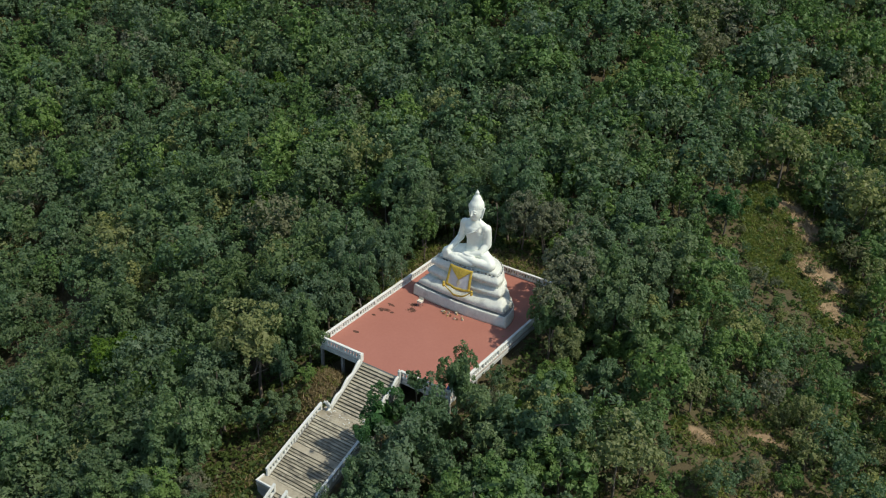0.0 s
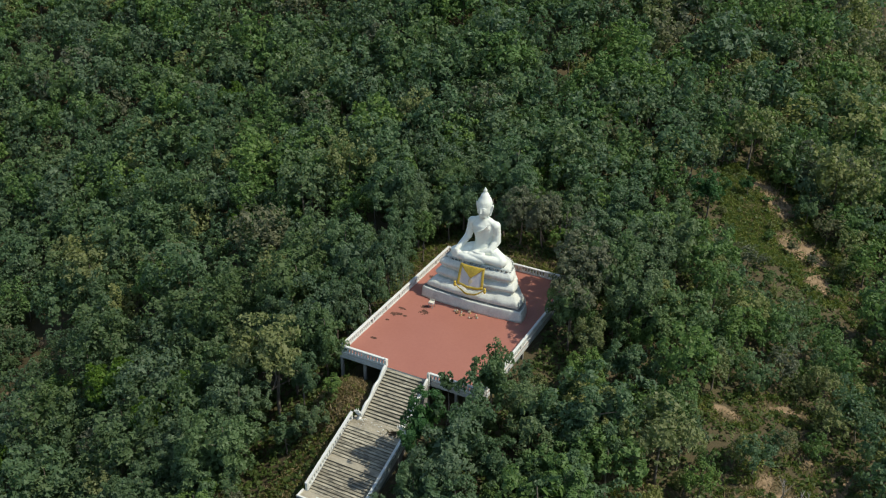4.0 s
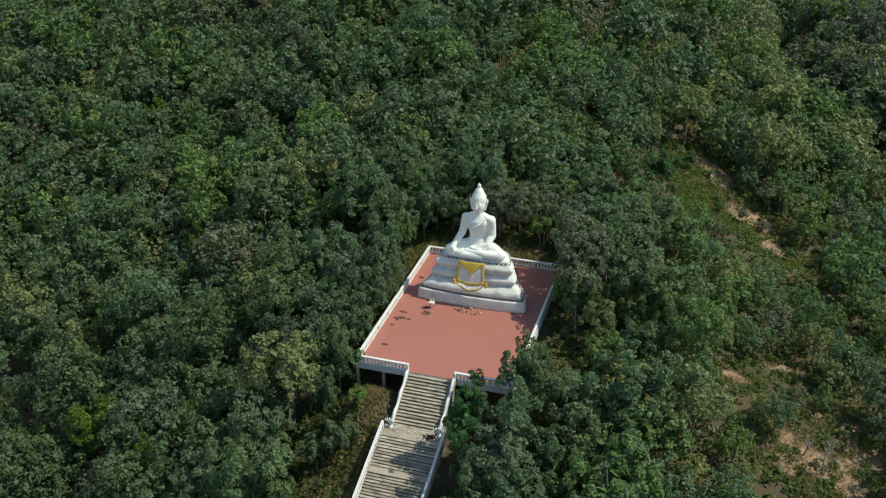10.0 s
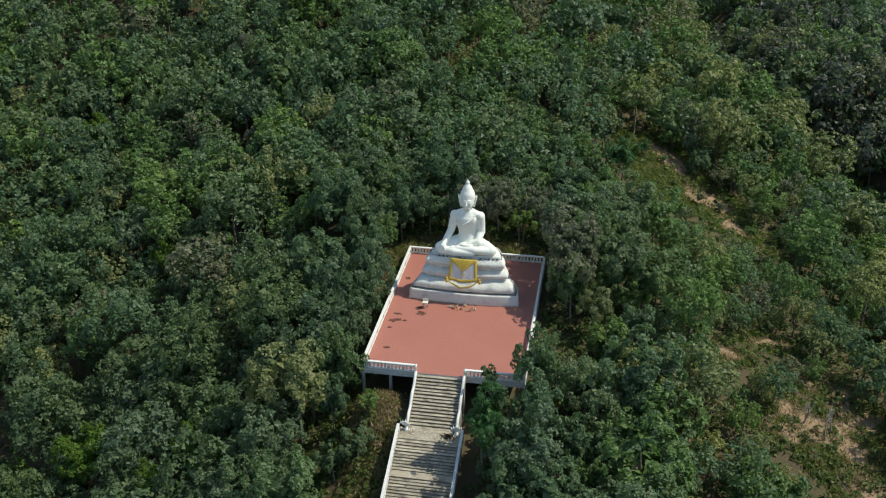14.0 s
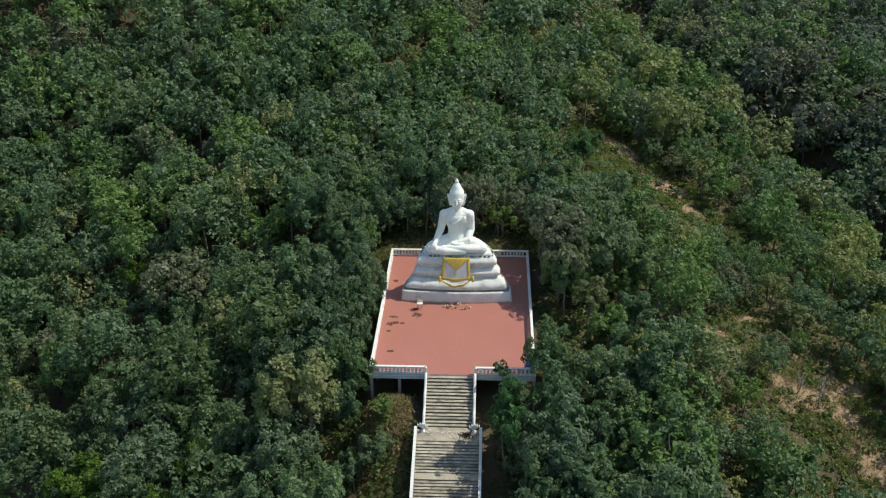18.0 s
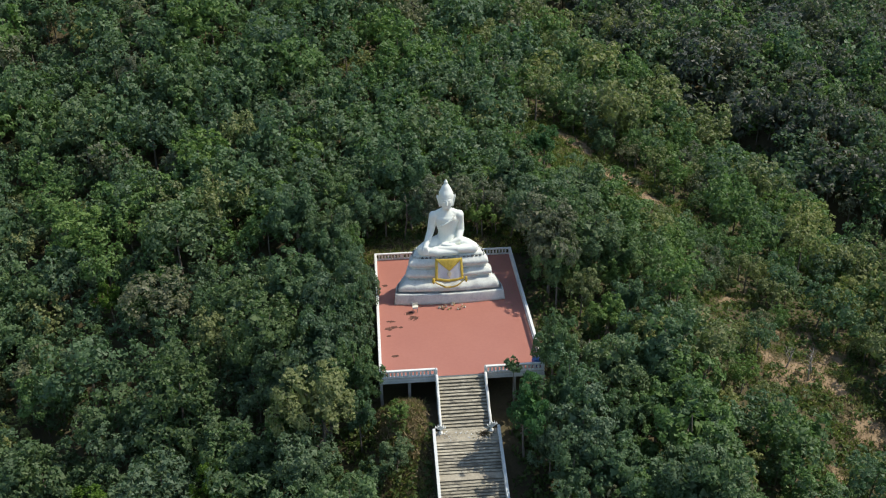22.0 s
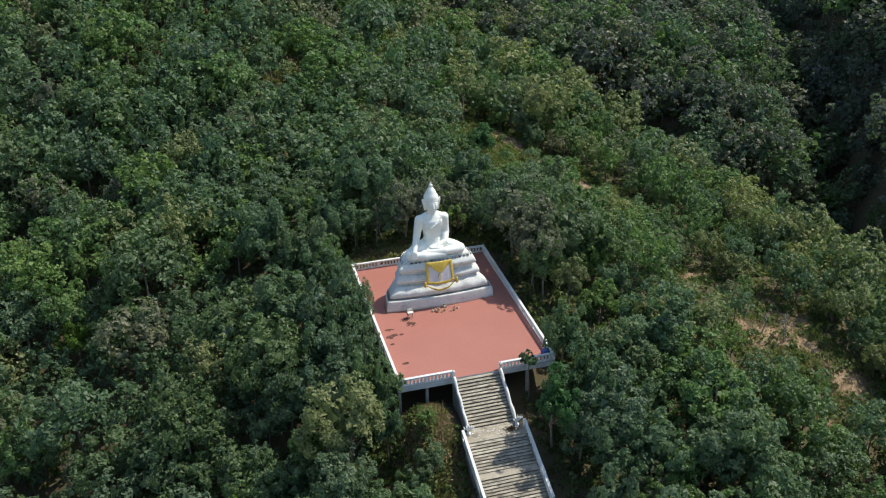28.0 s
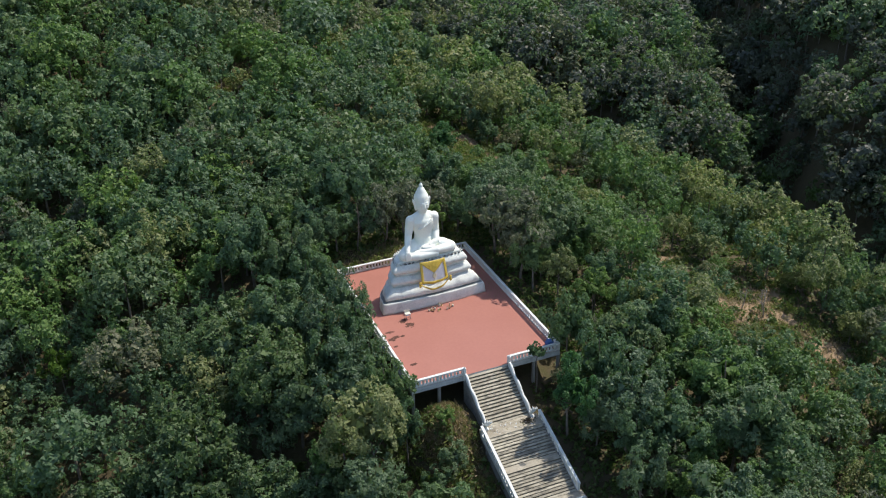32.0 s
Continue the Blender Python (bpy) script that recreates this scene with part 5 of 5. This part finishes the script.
# ---- things on the terrace ----
def offering_stand(x, y):
    ob = thing("offering_stand", "small weathered cream offering table on thin legs", "table", at=(x, y, 0))
    part("tabletop", boxed(-0.36, 0.36, -0.3, 0.3, 0.86, 0.93, 0.015), M_WAX, ob)
    part("apron", boxed(-0.32, 0.32, -0.26, 0.26, 0.62, 0.855, 0.01), M_CREAM, ob)
    for sx in (-1, 1):
        for sy in (-1, 1):
            part("leg", boxed(sx * 0.29 - 0.03, sx * 0.29 + 0.03, sy * 0.23 - 0.03, sy * 0.23 + 0.03, 0, 0.618, 0.006), M_CONC, ob)
    part("backboard", boxed(-0.36, 0.36, 0.25, 0.29, 0.932, 1.3, 0.01), M_WAX, ob)
    ob.scale = (0.82, 0.82, 0.74)


offering_stand(-3.95, 11.55)


def pot(x, y, kind, s=1.0):
    if kind == "incense_pot":
        ob = thing(kind, "brown glazed clay incense pot on the red floor", "pot", "offerings before the pedestal", at=(x, y, 0))
        s = s * 0.75
        bowl = part("bowl", lathe(bmesh.new(), [(0.12 * s, 0.0), (0.2 * s, 0.12 * s), (0.24 * s, 0.3 * s), (0.2 * s, 0.34 * s), (0.19 * s, 0.28 * s)], 12), M_CLAY, ob, smooth=True)
        for i in range(5):
            bm = bmesh.new()
            a = i * 1.26
            tube(bm, [(0.06 * math.cos(a), 0.06 * math.sin(a), 0.26 * s), (0.12 * math.cos(a), 0.12 * math.sin(a), 0.62 * s)], [0.012, 0.01], 5)
            part("incense_stick", bm, M_CLAY, bowl)
    elif kind == "candle_holder":
        ob = thing(kind, "dull brass candle holder with a pale candle", "candle", "offerings before the pedestal", at=(x, y, 0))
        foot = part("foot", lathe(bmesh.new(), [(0.13 * s, 0), (0.12 * s, 0.04), (0.04 * s, 0.1), (0.05 * s, 0.3), (0.11 * s, 0.36)], 10), M_BRASS, ob, smooth=True)
        part("candle", lathe(bmesh.new(), [(0.045, 0.362), (0.045, 0.62), (0.01, 0.65)], 8), M_WAX, foot)
    else:
        ob = thing(kind, "small pale flower vase with withered stems", "vase", "offerings before the pedestal", at=(x, y, 0))
        part("vessel", lathe(bmesh.new(), [(0.09 * s, 0), (0.15 * s, 0.12), (0.08 * s, 0.28), (0.11 * s, 0.34)], 10), M_WAX, ob, smooth=True)
        for i in range(4):
            k = i * 1.57 + x
            bm = bmesh.new()
            tip = (0.14 * math.cos(k), 0.14 * math.sin(k), 0.52 + 0.05 * i)
            tube(bm, [(0.02 * math.cos(k), 0.02 * math.sin(k), 0.3), tip], [0.01, 0.008], 5)
            lathe(bm, [(0.01, tip[2] - 0.02), (0.06, tip[2] + 0.03), (0.02, tip[2] + 0.06)], 7, tip[:2])
            part("flower", bm, M_GRASS, ob)
    ob.scale = (0.85, 0.85, 0.5)
    return ob


orng = random.Random(5)
for i, kind in enumerate(["flower_vase", "candle_holder", "incense_pot", "flower_vase", "candle_holder", "incense_pot", "flower_vase", "candle_holder", "flower_vase", "incense_pot", "candle_holder", "flower_vase"]):
    pot(-1.35 + i * 0.24 + orng.uniform(-0.06, 0.06), 11.75 + orng.uniform(-0.35, 0.45) + (0.35 if 5 <= i <= 7 else 0), kind, orng.uniform(0.8, 1.25))


def stain(x, y, a, b, seed):
    """Trodden litter on the floor: a ragged cluster of thin crumbs, denser in the middle."""
    r = random.Random(seed)
    bm = bmesh.new()
    for _ in range(int(26 + 90 * a * b)):
        k, f = r.uniform(0, 2 * math.pi), math.sqrt(r.random()) * r.uniform(0.6, 1.25)
        cx, cy, s, n = x + a * f * math.cos(k), y + b * f * math.sin(k), r.uniform(0.035, 0.12) * (1.35 - f * 0.7), 7
        rim = [(cx + 1.6 * s * r.uniform(0.6, 1.2) * math.cos(2 * math.pi * i / n), cy + s * r.uniform(0.6, 1.2) * math.sin(2 * math.pi * i / n)) for i in range(n)]
        lift = 0.004 + r.uniform(0, 0.006)
        top = [bm.verts.new((p, q, lift)) for p, q in rim]
        low = [bm.verts.new((p, q, -0.01)) for p, q in rim]
        bm.faces.new(top)
        for i in range(n):
            bm.faces.new((low[i], low[(i + 1) % n], top[(i + 1) % n], top[i]))
    ob = part("leaf_litter_patch", bm, M_DAMP)
    tagged(ob, "dark patch of trodden leaf litter on the red floor", "leaf litter", "litter patches on the terrace")


M_DAMP = mottled("trodden_leaf_litter", (0.075, 0.04, 0.03), (0.15, 0.075, 0.055), 2.5, 0.9, 11, 0.2)
for k, (x, y, a, b) in enumerate(((-4.2, 10.35, 0.58, 0.46), (-4.6, 11.25, 0.5, 0.34), (-6.6, 9.85, 0.46, 0.2), (-6.35, 8.75, 0.4, 0.24), (-6.9, 8.5, 0.36, 0.3), (-5.6, 8.7, 0.16, 0.12), (-6.9, 7.2, 0.18, 0.1), (-6.4, 3.6, 0.3, 0.18), (-7.0, 17.2, 0.3, 0.22))):
    stain(x, y, a, b, k)

tarp = thing("tarpaulin", "crumpled blue tarpaulin heap in the terrace corner", "tarpaulin", at=(7.3, 1.0, 0))
bm = bmesh.new()
lathe(bm, [(0.48, 0.006), (0.5, 0.15), (0.42, 0.4), (0.3, 0.62), (0.1, 0.72)], 14)
for v in bm.verts:
    v.co += Vector((noise.noise(v.co * 3), noise.noise(v.co * 3 + Vector((5, 0, 0))), 0.5 * noise.noise(v.co * 4) * (v.co.z > 0.1))) * 0.14
    v.co.z = max(v.co.z, 0.006)
part("heap", bm, M_BLUE, tarp)


def litter():
    """Fallen leaves on the shaded side of the floor and on the landing."""
    r = np.random.default_rng(31)
    p = np.stack([r.uniform(5.6, 7.5, 260), r.uniform(11, 22.5, 260), np.full(260, 0.03)], 1)
    q = np.stack([r.uniform(-3, 2.4, 90), r.uniform(-6.6, -5.3, 90), np.full(90, -2.47)], 1)
    p = np.concatenate([p, q])
    d = r.normal(0, 0.12, (len(p), 3))
    d[:, 2] = 1
    v = leaves_at(r, p, unit(d), 0.1, 0.6, 0.08).reshape(-1, 3)
    tagged(new("fallen_leaves", raw_mesh("fallen_leaves", v, np.arange(len(v)).reshape(-1, 3), M_GRASS)), "fallen dry leaves on the floor under the trees", "leaf litter", kind="stuff")


litter()


def pebbles():
    """Pale crumbs of fallen plaster and a small heap of withered leaves on the upper landing."""
    r = random.Random(12)
    bm = bmesh.new()
    for _ in range(26):
        x, y, k = r.uniform(-2.4, 2.0), r.uniform(-6.4, -5.1), r.uniform(0.03, 0.075)
        box(bm, x - k, x + k, y - k * 0.7, y + k * 0.7, -2.722, -2.72 + k * 0.8)
    tagged(part("plaster_crumbs", bm, M_RAIL), "pale crumbs of fallen plaster scattered on the landing", "rubble", kind="stuff")
    g = np.random.default_rng(13)
    p = np.stack([g.normal(1.35, 0.34, 160), g.normal(-5.75, 0.2, 160), np.full(160, -2.70)], 1)
    p[:, 2] += np.abs(g.normal(0, 0.06, 160))
    d = g.normal(0, 0.4, (160, 3))
    d[:, 2] = 1
    v = leaves_at(g, p, unit(d), 0.16, 0.6, 0.3).reshape(-1, 3)
    tagged(new("withered_leaves", raw_mesh("withered_leaves", v, np.arange(len(v)).reshape(-1, 3), M_WITHER)), "heap of withered brown leaves swept together on the landing", "leaf litter", kind="stuff")


M_WITHER = leaf_material("withered_brown_leaves", (0.035, 0.022, 0.018), (0.11, 0.06, 0.04), vary=0.3)
pebbles()
